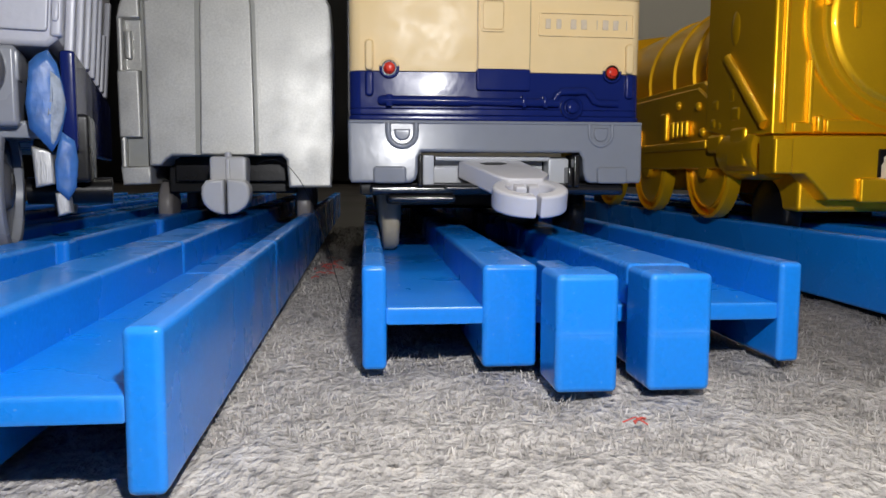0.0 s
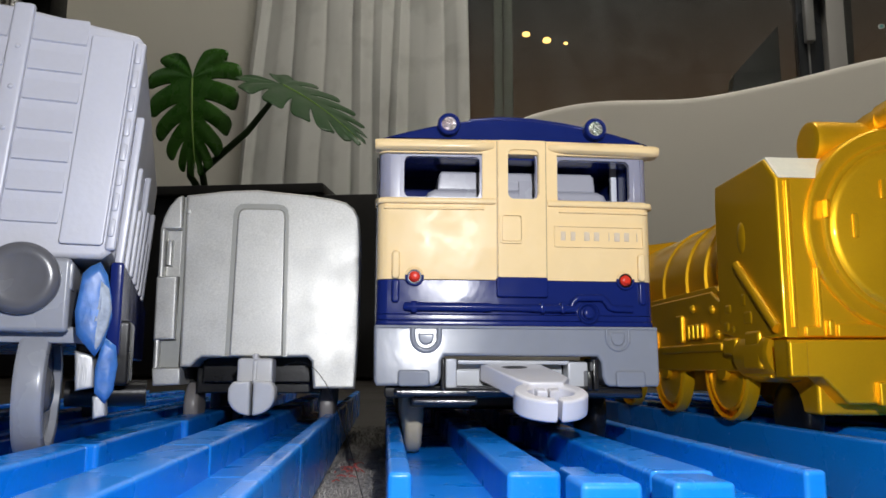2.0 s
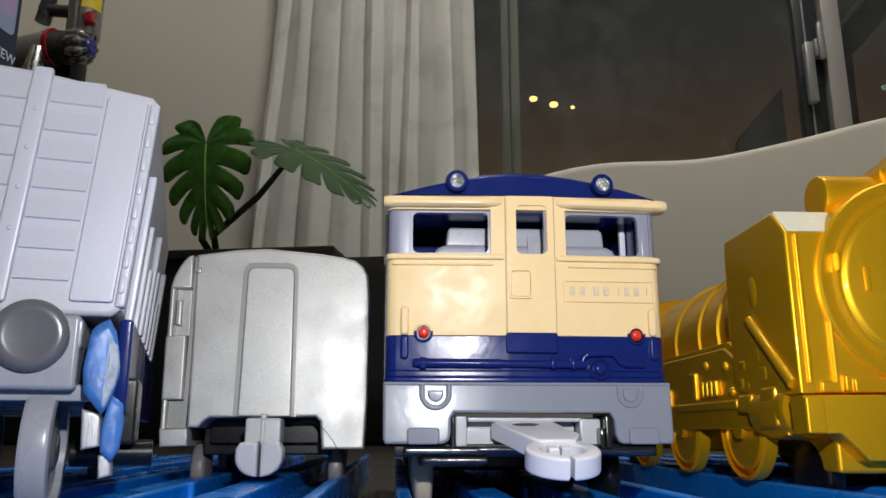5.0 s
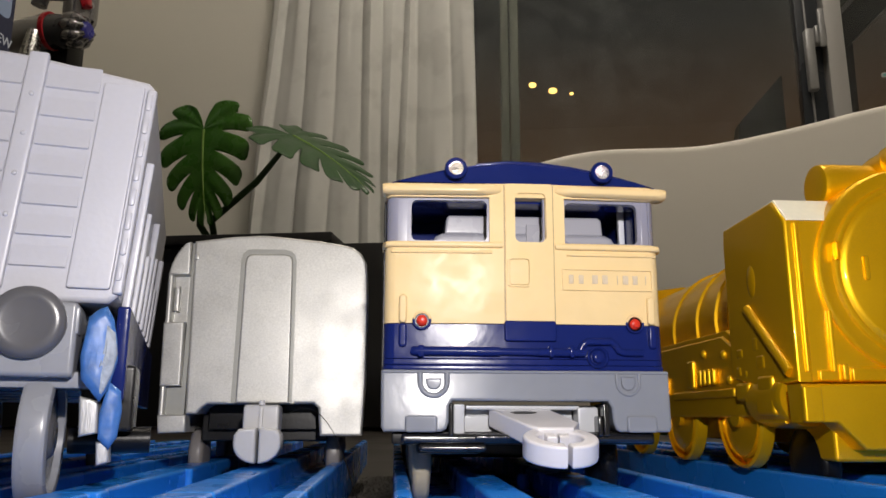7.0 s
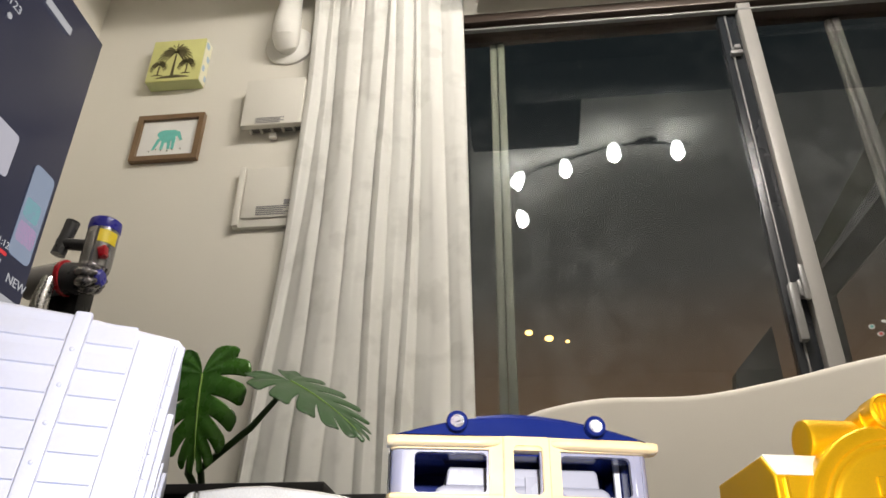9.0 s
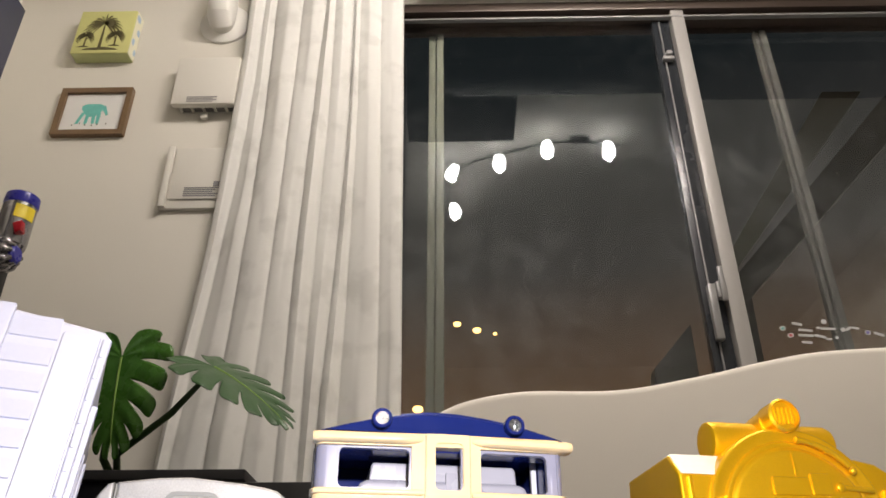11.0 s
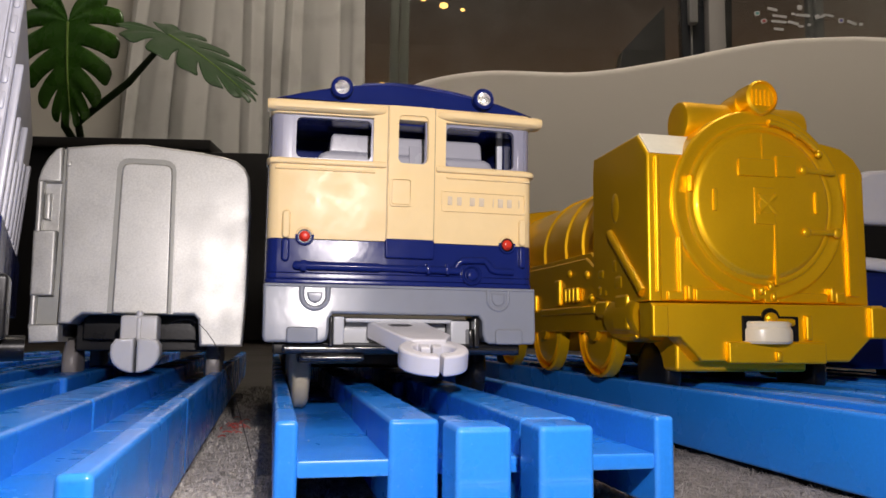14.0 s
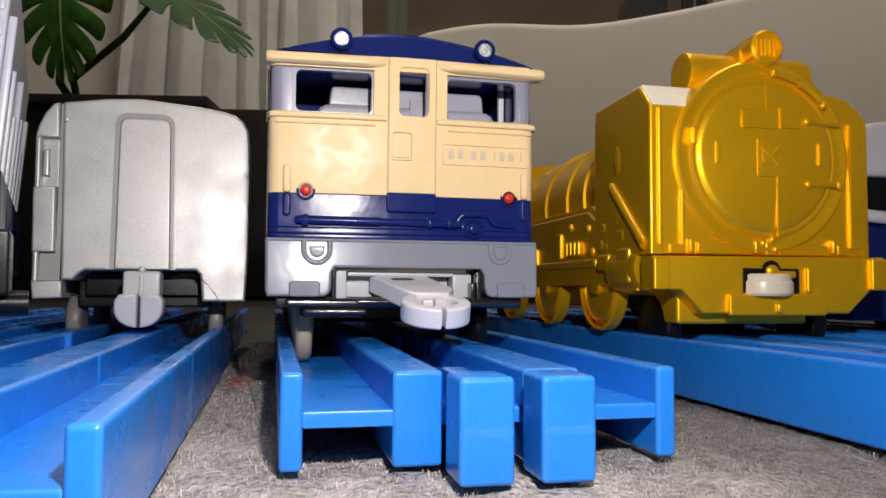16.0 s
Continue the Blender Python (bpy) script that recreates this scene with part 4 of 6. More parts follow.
# ---------- blue toy tracks (millimetres, in the tracks' own frame) ----------
def rail_piece(u0, v0, v1, label, prongs=False, sockets=(), knuckles=()):
    """One straight length: two outer walls, two inner walls and the deck between them. u0: its left edge."""
    t = thing("toy_track", at_rail(u0, 0), label, "toy track", "blue track pieces")
    for a, b in ((0.0, 2.1), (37.0, 39.1)):
        make("outer_wall", BLUE, t, lambda bm: box(bm, a, b, v0, v1, 0, 9.0, 0.45, 3))
    make("deck", BLUE, t, lambda bm: box(bm, 2.0, 37.1, v0 + 0.3, v1 - 0.3, 3.8, 5.4, 0.3, 2), "flat blue deck with fine ribs")
    for a, b in ((10.3, 15.1), (23.0, 28.8)):
        make("inner_wall", BLUE, t, lambda bm: box(bm, a, b, v0, v1, 0.0, 9.0, 0.5, 3))
    if knuckles:
        for a, b, v in knuckles:
            make("joint_knuckle", BLUE, t, lambda bm: prism(bm, rounded(a, b, v - 1.6, v + 1.6, 0.6, 4), 0.3, 9.04, 0.4, 3, axis="z"), "rounded end of the joint")
    if prongs:
        for a, b in ((14.7, 19.6), (22.0, 27.0)):
            make("joint_prong", BLUE, t, lambda bm: (box(bm, a, b, v0 - 8.3, v0 - 2.6, 0, 9.2, 0.5, 3), box(bm, a + 1.2, b - 1.2, v0 - 3.2, v0 + 5, 0.4, 8.8, 0.3), box(bm, a + 0.45, b - 0.45, v0 - 8.33, v0 - 8.0, 4.52, 4.66)), "square joint prong")
    for y in sockets:
        make("stud", BLUE, t, lambda bm: lathe(bm, [(1.2, 5.3), (1.2, 7.4), (0.8, 8.0)], (22.1, y, 0), "z", 16))
    return t


rail_piece(-17.4, -35.5, 180.0, "bright blue plastic toy track with open joint prongs", True, (33.0,))
rail_piece(-66.4, -60.5, -11.0, "bright blue plastic toy track, short piece")
rail_piece(-66.4, -10.6, 200.0, "bright blue plastic toy track, long piece", knuckles=((13.4, 16.1, -8.8), (13.4, 16.1, 32.0)))
rail_piece(44.6, -43.0, 190.0, "bright blue plastic toy track beside the carpet strip", False, (-11.0, 16.7))
rail_piece(-108.0, -50.0, 200.0, "bright blue plastic toy track at the row's end")
rail_piece(86.5, -30.0, 190.0, "bright blue plastic toy track at the row's end")


# ---------- blue and cream electric locomotive ----------
RINGDARK = surface("dark_chrome", (0.05, 0.05, 0.055), 0.3, metal=1.0)
REFLECT = surface("silvered_reflector", (0.34, 0.34, 0.37), 0.14, metal=1.0, vary=0.15, fine=3000, bump=0.5)

def wheel(parent, u, v, z, r, w, mat, label=""):
    """A flanged toy wheel, its axle along u."""
    return make("wheel", mat, parent, lambda bm: lathe(bm, [(r * 0.3, -w / 2 - 0.3), (r * 0.66, -w / 2), (r * 0.86, -w * 0.48), (r * 0.95, -w * 0.38), (r, -w * 0.2), (r, w * 0.2), (r * 0.95, w * 0.38), (r * 0.86, w * 0.48), (r * 0.66, w / 2), (r * 0.3, w / 2 + 0.3)], (u, v, z), "x", 36), label)


EF = thing("electric_locomotive", at_rail(0, 0), "toy electric locomotive in cream, navy and grey", "toy train")


def cab_plan(h, deep, r, front=0.0):
    """The cab's outline from above: a front with rounded corners, from -h to h."""
    pts = [(-h, deep)]
    for cu, a0 in ((-h + r, 180), (h - r, 270)):
        if cu > 0:
            pts += [(-2.75, front), (-2.0, front), (3.5, front), (4.2, front)]   # the halves meet behind the door
        pts += [(cu + r * math.cos(radians(a0 + 15 * k)), front + r + r * math.sin(radians(a0 + 15 * k))) for k in range(7)]
    return pts + [(h, deep)]


# side walls and body behind the face
make("side_body", NAVY, EF, lambda bm: (box(bm, -19.0, -17.6, 5.2, 150, 23, 49.6, 0.4), box(bm, 17.6, 19.0, 5.2, 150, 23, 49.6, 0.4), box(bm, -18.9, 18.9, 26, 150, 23, 49.4, 0.4)), "navy side walls")
make("front_cream", CREAM, EF, lambda bm: (prism(bm, cab_plan(19.1, 5, 1.5), 29.72, 41.0, 0.12, 2, axis="z"), prism(bm, cab_plan(19.1, 5, 1.5), 47.35, 49.35, 0.12, 2, axis="z"),
     box(bm, -4.75, -1.25, 0.0, 1.6, 40.9, 47.4), box(bm, 3.15, 5.75, 0.0, 1.6, 40.9, 47.4)), "cream painted cab face")
make("front_navy", NAVY, EF, lambda bm: (prism(bm, cab_plan(19.1, 5, 1.5), 25.0, 29.70, 0.1, 2, axis="z"), prism(bm, cab_plan(19.12, 5, 1.5, 0.02), 24.2, 24.98, 0.1, 2, axis="z"), prism(bm, cab_plan(19.2, 5, 1.5, -0.15), 23.45, 24.18, 0.2, 3, axis="z")), "navy painted lower face")
make("corner_post", LILAC, EF, lambda bm: (prism(bm, [(-19.0, 6), (-19.0, 1.9), (-18.7, 1.0), (-18.0, 0.5), (-17.5, 0.45), (-17.5, 6)], 40.95, 47.4, 0.25, 3, axis="z"), box(bm, -17.6, -15.95, 0.7, 3.0, 40.95, 47.4, 0.2)), "lilac-grey corner pane")
make("corner_post", LILAC, EF, lambda bm: (prism(bm, [(19.0, 6), (19.0, 1.9), (18.7, 1.0), (18.2, 0.5), (17.9, 0.45), (17.9, 6)], 40.95, 47.4, 0.25, 3, axis="z"), box(bm, 16.85, 18.0, 0.7, 3.0, 40.95, 47.4, 0.2)), "lilac-grey corner pane")
for a, b, c, d, w in ((-19.1, -4.35, 40.85, 47.5, 0.45), (-1.65, 3.45, 40.75, 48.1, 0.40), (5.4, 19.1, 40.75, 47.4, 0.45)):
    make("window_frame", LILAC, EF, lambda bm: ring(bm, rounded(max(a, -16.1), min(b, 17.0), c, d, 0.4, 5), rounded(max(a, -16.1) + w + 0.10, min(b, 17.0) - w - 0.20, c + 0.45, d - 0.42, 0.8, 5), 0.75, 1.7), "lilac-grey window surround")

make("window_rim", CREAM, EF, lambda bm: ring(bm, rounded(-1.65, 3.45, 40.75, 48.1, 0.3, 5), rounded(-1.25, 3.05, 40.99, 47.86, 0.85, 5), -0.06, 1.7), "rounded cream window rim")

# visor and mouldings: thin soft brows that taper towards the door
def brow(bm, u0, u1, inner):
    n, prof = 24, ((-0.15, 47.55), (-0.75, 47.65), (-1.15, 47.95), (-1.25, 48.4), (-1.05, 48.85), (-0.5, 49.15), (0.3, 49.3), (1.5, 49.35), (1.5, 47.55))
    rows = []
    for i in range(n + 1):
        t = i / n
        grow = min(1.0, (1 - t if inner > 0 else t) / 0.16) ** 0.6 * (1.0 if 0.02 < t < 0.98 else 0.72)
        drop = 0.0 if inner > 0 else -0.15 * t
        rows.append([bm.verts.new((u0 + (u1 - u0) * t, 0.2 + (y - 0.2) * (0.12 + 0.88 * grow) if y < 0.2 else y, 48.75 + (z - 48.75) * (0.5 + 0.5 * grow) + drop)) for y, z in prof])
    for i in range(n):
        for k in range(len(prof)):
            bm.faces.new((rows[i][k], rows[i + 1][k], rows[i + 1][(k + 1) % len(prof)], rows[i][(k + 1) % len(prof)]))
    bm.faces.new(rows[0])
    bm.faces.new(rows[-1][::-1])


make("visor", CREAM, EF, lambda bm: brow(bm, -19.6, -3.0, 1), "cream visor over the window")
make("visor", CREAM, EF, lambda bm: brow(bm, 4.4, 20.3, -1), "cream visor over the window")
make("moulding", CREAM, EF, lambda bm: (prism(bm, [(-19.5, 4.5), (-19.5, 1.0), (-19.0, -0.1), (-18.0, -0.5), (-2.9, -0.5), (-2.9, 1.2), (-17.8, 1.2), (-18.0, 4.5)], 40.15, 41.0, 0.3, 3, axis="z"), prism(bm, [(19.6, 4.5), (19.6, 1.0), (19.1, -0.1), (18.2, -0.5), (4.3, -0.5), (4.3, 1.2), (17.8, 1.2), (18.0, 4.5)], 40.0, 40.85, 0.3, 3, axis="z"),
     box(bm, -18.3, -4.4, -0.28, 1, 39.35, 39.72, 0.17), box(bm, 5.9, 18.6, -0.28, 1, 39.15, 39.52, 0.17)), "cream moulding under the windows")
door = make("door", CREAM, EF, lambda bm: (ring(bm, rounded(-2.6, 4.0, 30.0, 49.25, 0.3, 5), rounded(-1.25, 3.1, 40.95, 47.95, 0.8, 5), -0.42, 0.4), prism(bm, rounded(-2.1, 0.5, 35.0, 38.5, 0.4, 4), -0.62, -0.4, 0.1)), "cream cab door")
make("hatch_rim", CREAM, door, lambda bm: ring(bm, rounded(-2.4, 0.8, 34.7, 38.8, 0.5, 5), rounded(-2.15, 0.55, 34.95, 38.55, 0.4, 5), -0.70, -0.4), "")
# darker cream strips paint the shade of the grooves beside the door
SEAM = surface("seam_shadow_tone", (0.34, 0.245, 0.13), 0.5)
for u in (-2.72, 4.12):
    make("door_seam", SEAM, EF, lambda bm: box(bm, u - 0.07, u + 0.07, -0.08, 0.3, 30.0, 49.2), "fine seam beside the door, groove shade in its colour")
make("door_foot", NAVY, EF, lambda bm: prism(bm, rounded(-2.9, 4.15, 27.35, 30.1, 0.35, 4), -0.70, 0.3, 0.22, 3), "navy door foot")
# the raised number panel; its signs are plain raised bars
make("number_panel", CREAM, EF, lambda bm: ring(bm, rounded(5.2, 18.0, 34.4, 37.5, 0.25, 3), rounded(5.45, 17.75, 34.65, 37.25, 0.15, 3), -0.26, 0.3), "raised panel rim")
PLATE = surface("pale_raised_paint", (0.62, 0.51, 0.37), 0.75, vary=0.10, fine=1800, spec=0.1)
for u, w in ((6.05, 0.85), (7.45, 0.85), (9.35, 0.95), (10.75, 0.95), (12.85, 0.3), (13.65, 0.95), (15.05, 0.9), (16.85, 0.3)):
    make("raised_bar", PLATE, EF, lambda bm: box(bm, u + 0.08, u + w - 0.08, -0.12, 0.2, 35.35, 36.6, 0.1))
for u, z in ((-14.0, 30.05), (15.1, 29.85)):
    # each lamp sits on the line between the colours: its rim is cream above, navy below
    m_ = make("tail_lamp", NAVY, EF, lambda bm: tube(bm, [(u + 1.12 * math.cos(radians(a)), -0.35, z + 1.12 * math.sin(radians(a))) for a in range(168, 373, 12)], 0.17, 10), "raised round lamp rim")
    make("upper_rim", CREAM, m_, lambda bm: tube(bm, [(u + 1.12 * math.cos(radians(a)), -0.35, z + 1.12 * math.sin(radians(a))) for a in range(12, 169, 12)], 0.17, 10), "cream upper rim")
    make("socket", RINGDARK, m_, lambda bm: lathe(bm, [(1.12, -0.05), (1.12, -0.22), (0.9, -0.24), (0.86, -0.12), (0.4, -0.1)], (u, 0, z), "y", 28), "dark chrome socket")
    make("lens", RED, m_, lambda bm: (ball(bm, (u, -0.30, z), 0.76, (1, 0.75, 1)), lathe(bm, [(0.5, -0.8), (0.5, -1.0), (0.3, -1.06)], (u, 0, z), "y", 16)), "round red lens")
for u in (-16.55, 17.45):
    make("grab_rail", CREAM, EF, lambda bm: prism(bm, rounded(u - 0.55, u + 0.55, 29.75, 33.6, 0.5, 5), -0.62, 0.2, 0.3, 3), "")
    make("grab_rail", NAVY, EF, lambda bm: prism(bm, rounded(u - 0.55, u + 0.55, 26.5, 29.72, 0.5, 5), -0.62, 0.2, 0.3, 3), "")
make("air_pipe", NAVY, EF, lambda bm: (tube(bm, [(-15.1, -0.15, 26.0), (-14.8, -0.42, 26.0), (-3.6, -0.42, 25.95)], 0.62, 12), tube(bm, [(-3.6, -0.30, 25.95), (1.6, -0.30, 25.9)], 0.5, 12), tube(bm, [(1.6, -0.42, 25.9), (7.9, -0.42, 25.85)], 0.55, 12)), "navy air pipe")
make("air_hose", NAVY, EF, lambda bm: (tube(bm, [(7.3, -0.25, 25.9), (7.7, -0.3, 26.9), (8.3, -0.35, 27.35), (11.6, -0.35, 27.45), (12.3, -0.3, 26.9), (12.7, -0.25, 26.2), (13.4, -0.25, 25.95), (16.0, -0.15, 25.9)], 0.5, 12)), "navy bent hose")
make("valve", NAVY, EF, lambda bm: (lathe(bm, [(1.5, 0), (1.5, -0.55), (1.3, -0.75), (1.1, -0.6), (0.95, -0.3), (0.8, -0.35), (0.75, -0.85), (0.55, -1.0), (0.2, -1.0)], (9.7, 0, 25.3), "y", 28)), "round navy valve")
for a, b in ((-14.5, -13.6), (3.0, 3.6), (5.8, 6.4)):
    make("pipe_clip", NAVY, EF, lambda bm: box(bm, a, b, -1.0, 0.1, 25.2, 26.75, 0.2), "")
make("bumper", GREY, EF, lambda bm: prism(bm, [(-18.9, 15.5), (-11.4, 15.5), (-10.7, 15.9), (-10.4, 16.8), (-10.35, 18.7), (-9.9, 19.45), (10.7, 19.45), (11.2, 18.7), (11.3, 16.8), (11.6, 15.9), (12.2, 15.5), (18.9, 15.5), (19.2, 16.2), (19.3, 23.4), (-19.3, 23.4), (-19.2, 16.2)], -0.45, 4.0, 0.42, 4), "grey skirt of the cab")
make("bumper_lip", GREY, EF, lambda bm: box(bm, -19.2, 19.2, -0.62, 1.5, 23.05, 23.5, 0.2), "")


def ushape(bm, u, z0, z1, w, y0, y1, th):
    o, i = [], []
    for k in range(13):
        a = radians(180 + 180 * k / 12)
        o.append((u + w * math.cos(a), z0 + w + w * math.sin(a)))
        i.append((u + (w - th) * math.cos(a), z0 + w + (w - th) * math.sin(a)))
    for pts, r in ((o, th * 0.5),):
        mid = [(u + (w - th / 2) * math.cos(radians(180 + 15 * k)), y1 - 0.05, z0 + w + (w - th / 2) * math.sin(radians(180 + 15 * k))) for k in range(13)]
        tube(bm, [(u - w + th / 2, y1 - 0.05, z1)] + mid + [(u + w - th / 2, y1 - 0.05, z1)], r, 12)
    prism(bm, [(u - (w - th) * 0.72, z1 - th)] + [(u + (p - u) * 0.72, z0 + w + (q - z0 - w) * 0.72) for p, q in i] + [(u + (w - th) * 0.72, z1 - th)], y0 + 0.1, y1, 0.22, 3)


make("step_bracket", GREY, EF, lambda bm: ushape(bm, -12.4, 19.75, 23.1, 2.15, -0.95, -0.4, 0.75), "raised grey bracket")
make("step_bracket", GREY, EF, lambda bm: ushape(bm, 13.6, 20.1, 23.1, 1.75, -0.70, -0.4, 0.42), "raised grey bracket")
for a, b in ((-16.1, -11.9), (13.0, 17.1)):
    make("foot_step", GREY, EF, lambda bm: prism(bm, rounded(a, b, 15.45, 17.6, 0.45, 4), -0.95, -0.3, 0.3, 3), "grey foot step")
make("roof", NAVY, EF, lambda bm: prism(bm, [(-19.2, 49.3), (19.6, 49.2), (19.3, 49.7), (16.4, 50.6), (11, 51.8), (7.3, 52.4), (2.8, 52.9), (-1.8, 53.05), (-6, 52.7), (-10.5, 51.9), (-14.6, 50.9), (-18.5, 49.8)], 1.2, 150, 0.5, 4), "glossy navy roof")
make("roof_rim", NAVY, EF, lambda bm: tube(bm, [(-6.4, 2.0, 52.65), (-5, 2.0, 52.8), (-1.8, 2.0, 53.1), (2.8, 2.0, 52.95), (7.3, 2.0, 52.45), (11, 2.0, 51.85), (15.4, 2.0, 50.8)], 0.25, 8), "glossy rim of the roof")
for u, z in ((-9.4, 51.55), (11.4, 51.4)):
    h = make("headlamp", NAVY, EF, lambda bm: (lathe(bm, [(1.5, 6.0), (1.62, 0.5), (1.5, 0.12), (1.28, 0.0), (1.05, 0.12), (1.0, 0.6)], (u, -0.3, z), "y", 32), box(bm, u - 1.0, u + 1.0, 1.5, 6.5, 49.8, 51.0, 0.3)), "navy headlamp housing")
    make("reflector", REFLECT, h, lambda bm: (lathe(bm, [(1.03, 0.30), (0.9, 0.55), (0.55, 0.85), (0.2, 0.95)], (u, -0.3, z), "y", 24), ball(bm, (u, 0.35, z), 0.42)), "chrome reflector")
make("cab_inside", NAVY, EF, lambda bm: (box(bm, -17.4, 17.4, 20, 25.8, 24, 49.0), box(bm, -17.55, -17.1, 5.2, 20, 40.3, 49.0), box(bm, 17.1, 17.55, 5.2, 20, 40.3, 49.0), box(bm, -17, 17, 2.6, 20, 48.4, 49.0), box(bm, -17.4, 17.4, 1.75, 5.2, 47.05, 47.34)), "dark cab inside")
make("motor_cover", surface("dull_grey_plastic", (0.34, 0.345, 0.40), 0.3, vary=0.03), EF, lambda bm: (prism(bm, [(-12.9, 40), (-12.6, 42.0), (-11.9, 43.2), (-10.9, 43.7), (13.2, 43.7), (14.2, 43.2), (14.8, 42.0), (15.1, 40)], 6.0, 19.8, 0.7, 3), prism(bm, [(-10.6, 43.6), (-10.3, 46.0), (-9.9, 46.5), (12.3, 46.5), (12.8, 46.0), (13.0, 43.6)], 6.6, 19.8, 0.4, 3), box(bm, 1.4, 4.2, 5.6, 6.2, 40, 45)), "pale grey motor cover inside the cab")
# an added pale strip stands in for background light through the side window
make("see_through_strip", PALE, EF, lambda bm: box(bm, 16.1, 17.0, 9.0, 10.0, 40.2, 48.4, 0.2), "pale strip for the bright view through the side window")
make("cab_floor", NAVY, EF, lambda bm: box(bm, -17.5, 17.5, 1.7, 25, 39.2, 40.2), "")
make("chassis", BLACK, EF, lambda bm: (box(bm, -17.8, 17.2, 0.6, 148, 13.9, 15.5, 0.3), box(bm, -14.4, -6.0, 2.0, 8.0, 12.6, 13.8, 0.4), box(bm, -10.2, 12, 4.5, 148, 15.0, 19.0, 0.3), box(bm, -10.2, 12, 46, 148, 10.5, 15.0, 0.3)), "black chassis")
GLOSSBLACK = surface("gloss_black_plastic", (0.012, 0.012, 0.014), 0.14, vary=0.1, scale=120, fine=900, bump=0.08, spec=0.9)
make("buffer_beam", GLOSSBLACK, EF, lambda bm: (box(bm, -16.6, 16.8, -0.1, 1.6, 14.1, 15.3, 0.5, 3), box(bm, -14.2, -5.4, 0.6, 1.7, 13.0, 14.0, 0.45, 3), box(bm, -7.0, -0.4, -0.5, 0.4, 14.5, 15.2, 0.3, 3)), "glossy black beam under the skirt")
for u, w in ((-10.1, 0.32), (10.4, 0.4), (9.55, 0.32)):
    make("coupler_guide", GLOSSBLACK, EF, lambda bm: box(bm, u - w, u + w, -0.4, 4.4, 15.0, 19.2 if abs(u) > 10 else 17.6, 0.22, 3), "glossy black guide")
make("coupler_box", surface("pale_recess_plastic", (0.46, 0.47, 0.49), 0.3, vary=0.03), EF, lambda bm: (box(bm, -9.7, -8.2, 0.4, 4.4, 15.2, 19.1, 0.25), box(bm, -8.2, -4.8, 2.8, 4.4, 15.3, 17.6, 0.25), box(bm, 7.0, 9.9, 1.2, 4.4, 15.2, 18.8, 0.4), box(bm, -8.0, 7.4, 1.6, 4.4, 18.35, 19.0, 0.2), box(bm, -7.8, 6.8, 3.9, 4.4, 15.1, 18.4)), "pale grey coupler recess")
make("bogie_frame", BLACK, EF, lambda bm: box(bm, -11.8, 11.4, 48, 110, 10.0, 13.9, 0.5), "black bogie frame")
make("edge_seam", BLACK, EF, lambda bm: box(bm, -19.35, -19.05, 2.2, 5.4, 15.9, 47.2, 0.1), "black seam along the cab corner")
make("axle_box", BLACK, EF, lambda bm: box(bm, -11.5, 11.5, 40, 48, 10.5, 13.5, 0.6), "")


def coupler_mesh(bm):
    # a flat arm, drooping towards its tip, that ends in a thick split ring
    prism(bm, [(-4.7, 3.0), (3.3, 3.0), (5.9, -4.2), (4.6, -6.8), (0.2, -6.8), (-1.2, -5.2)], 15.2, 17.9, 0.35, 3, axis="z")
    for lo, hi in ((3.5, 166), (194, 356.5)):
        o, i = [], []
        for k in range(19):
            a = radians(lo + (hi - lo) * k / 18 + 3)
            o.append((4.55 * math.sin(a), -4.35 * math.cos(a)))
            i.append((2.75 * math.sin(a), -2.55 * math.cos(a)))
        prism(bm, [(u + 2.5, v - 9.0) for u, v in o + i[::-1]], 14.75, 17.45, 0.4, 3, axis="z")
    prism(bm, [(0.8, -6.9), (2.2, -6.9), (2.2, -8.6), (1.0, -8.4)], 15.0, 17.3, 0.3, 3, axis="z")
    prism(bm, [(2.5, -6.9), (3.9, -6.9), (3.8, -8.2), (2.5, -8.6)], 15.0, 17.3, 0.3, 3, axis="z")


cp = make("coupler", WHITE, EF, coupler_mesh, "white split-ring coupler arm")
cp.matrix_basis = Matrix.Translation((0, 0, 0.0165)) @ pose(0, 0, 0, 14.5, 0, 0) @ Matrix.Translation((0, 0, -0.0165))
make("arm_slot", BLACK, cp, lambda bm: prism(bm, [(-2.2, 0.6), (-1.2, 1.1), (0.6, 1.1), (1.3, 0.5), (0.4, -0.1), (-1.6, -0.1)], 17.6, 17.96, axis="z"), "dark slot in the arm")
# the moulded face is faintly hollow: it leans out above the colour line and flares below it, and its halves sweep back a little
for ob_ in EF.children_recursive:
    if ob_.name.split(".")[0] not in ("coupler", "arm_slot", "chassis", "coupler_box", "roof", "side_body", "motor_cover", "cab_inside", "wheel"):
        for v_ in ob_.data.vertices:
            if v_.co.y < 0.0065:
                v_.co.y += abs(v_.co.x - 0.0007) * 0.032 - max(0.0, v_.co.z - 0.0300) * 0.018 - max(0.0, 0.0275 - v_.co.z) * 0.075
for v in (14, 44, 108, 136):
    wheel(EF, -13.6, v, 11.4, 5.9, 2.6, TYRE, "beige rubber-tyred wheel")
    wheel(EF, 13.2, v, 11.4, 5.9, 2.6, BLACK, "black plastic wheel")

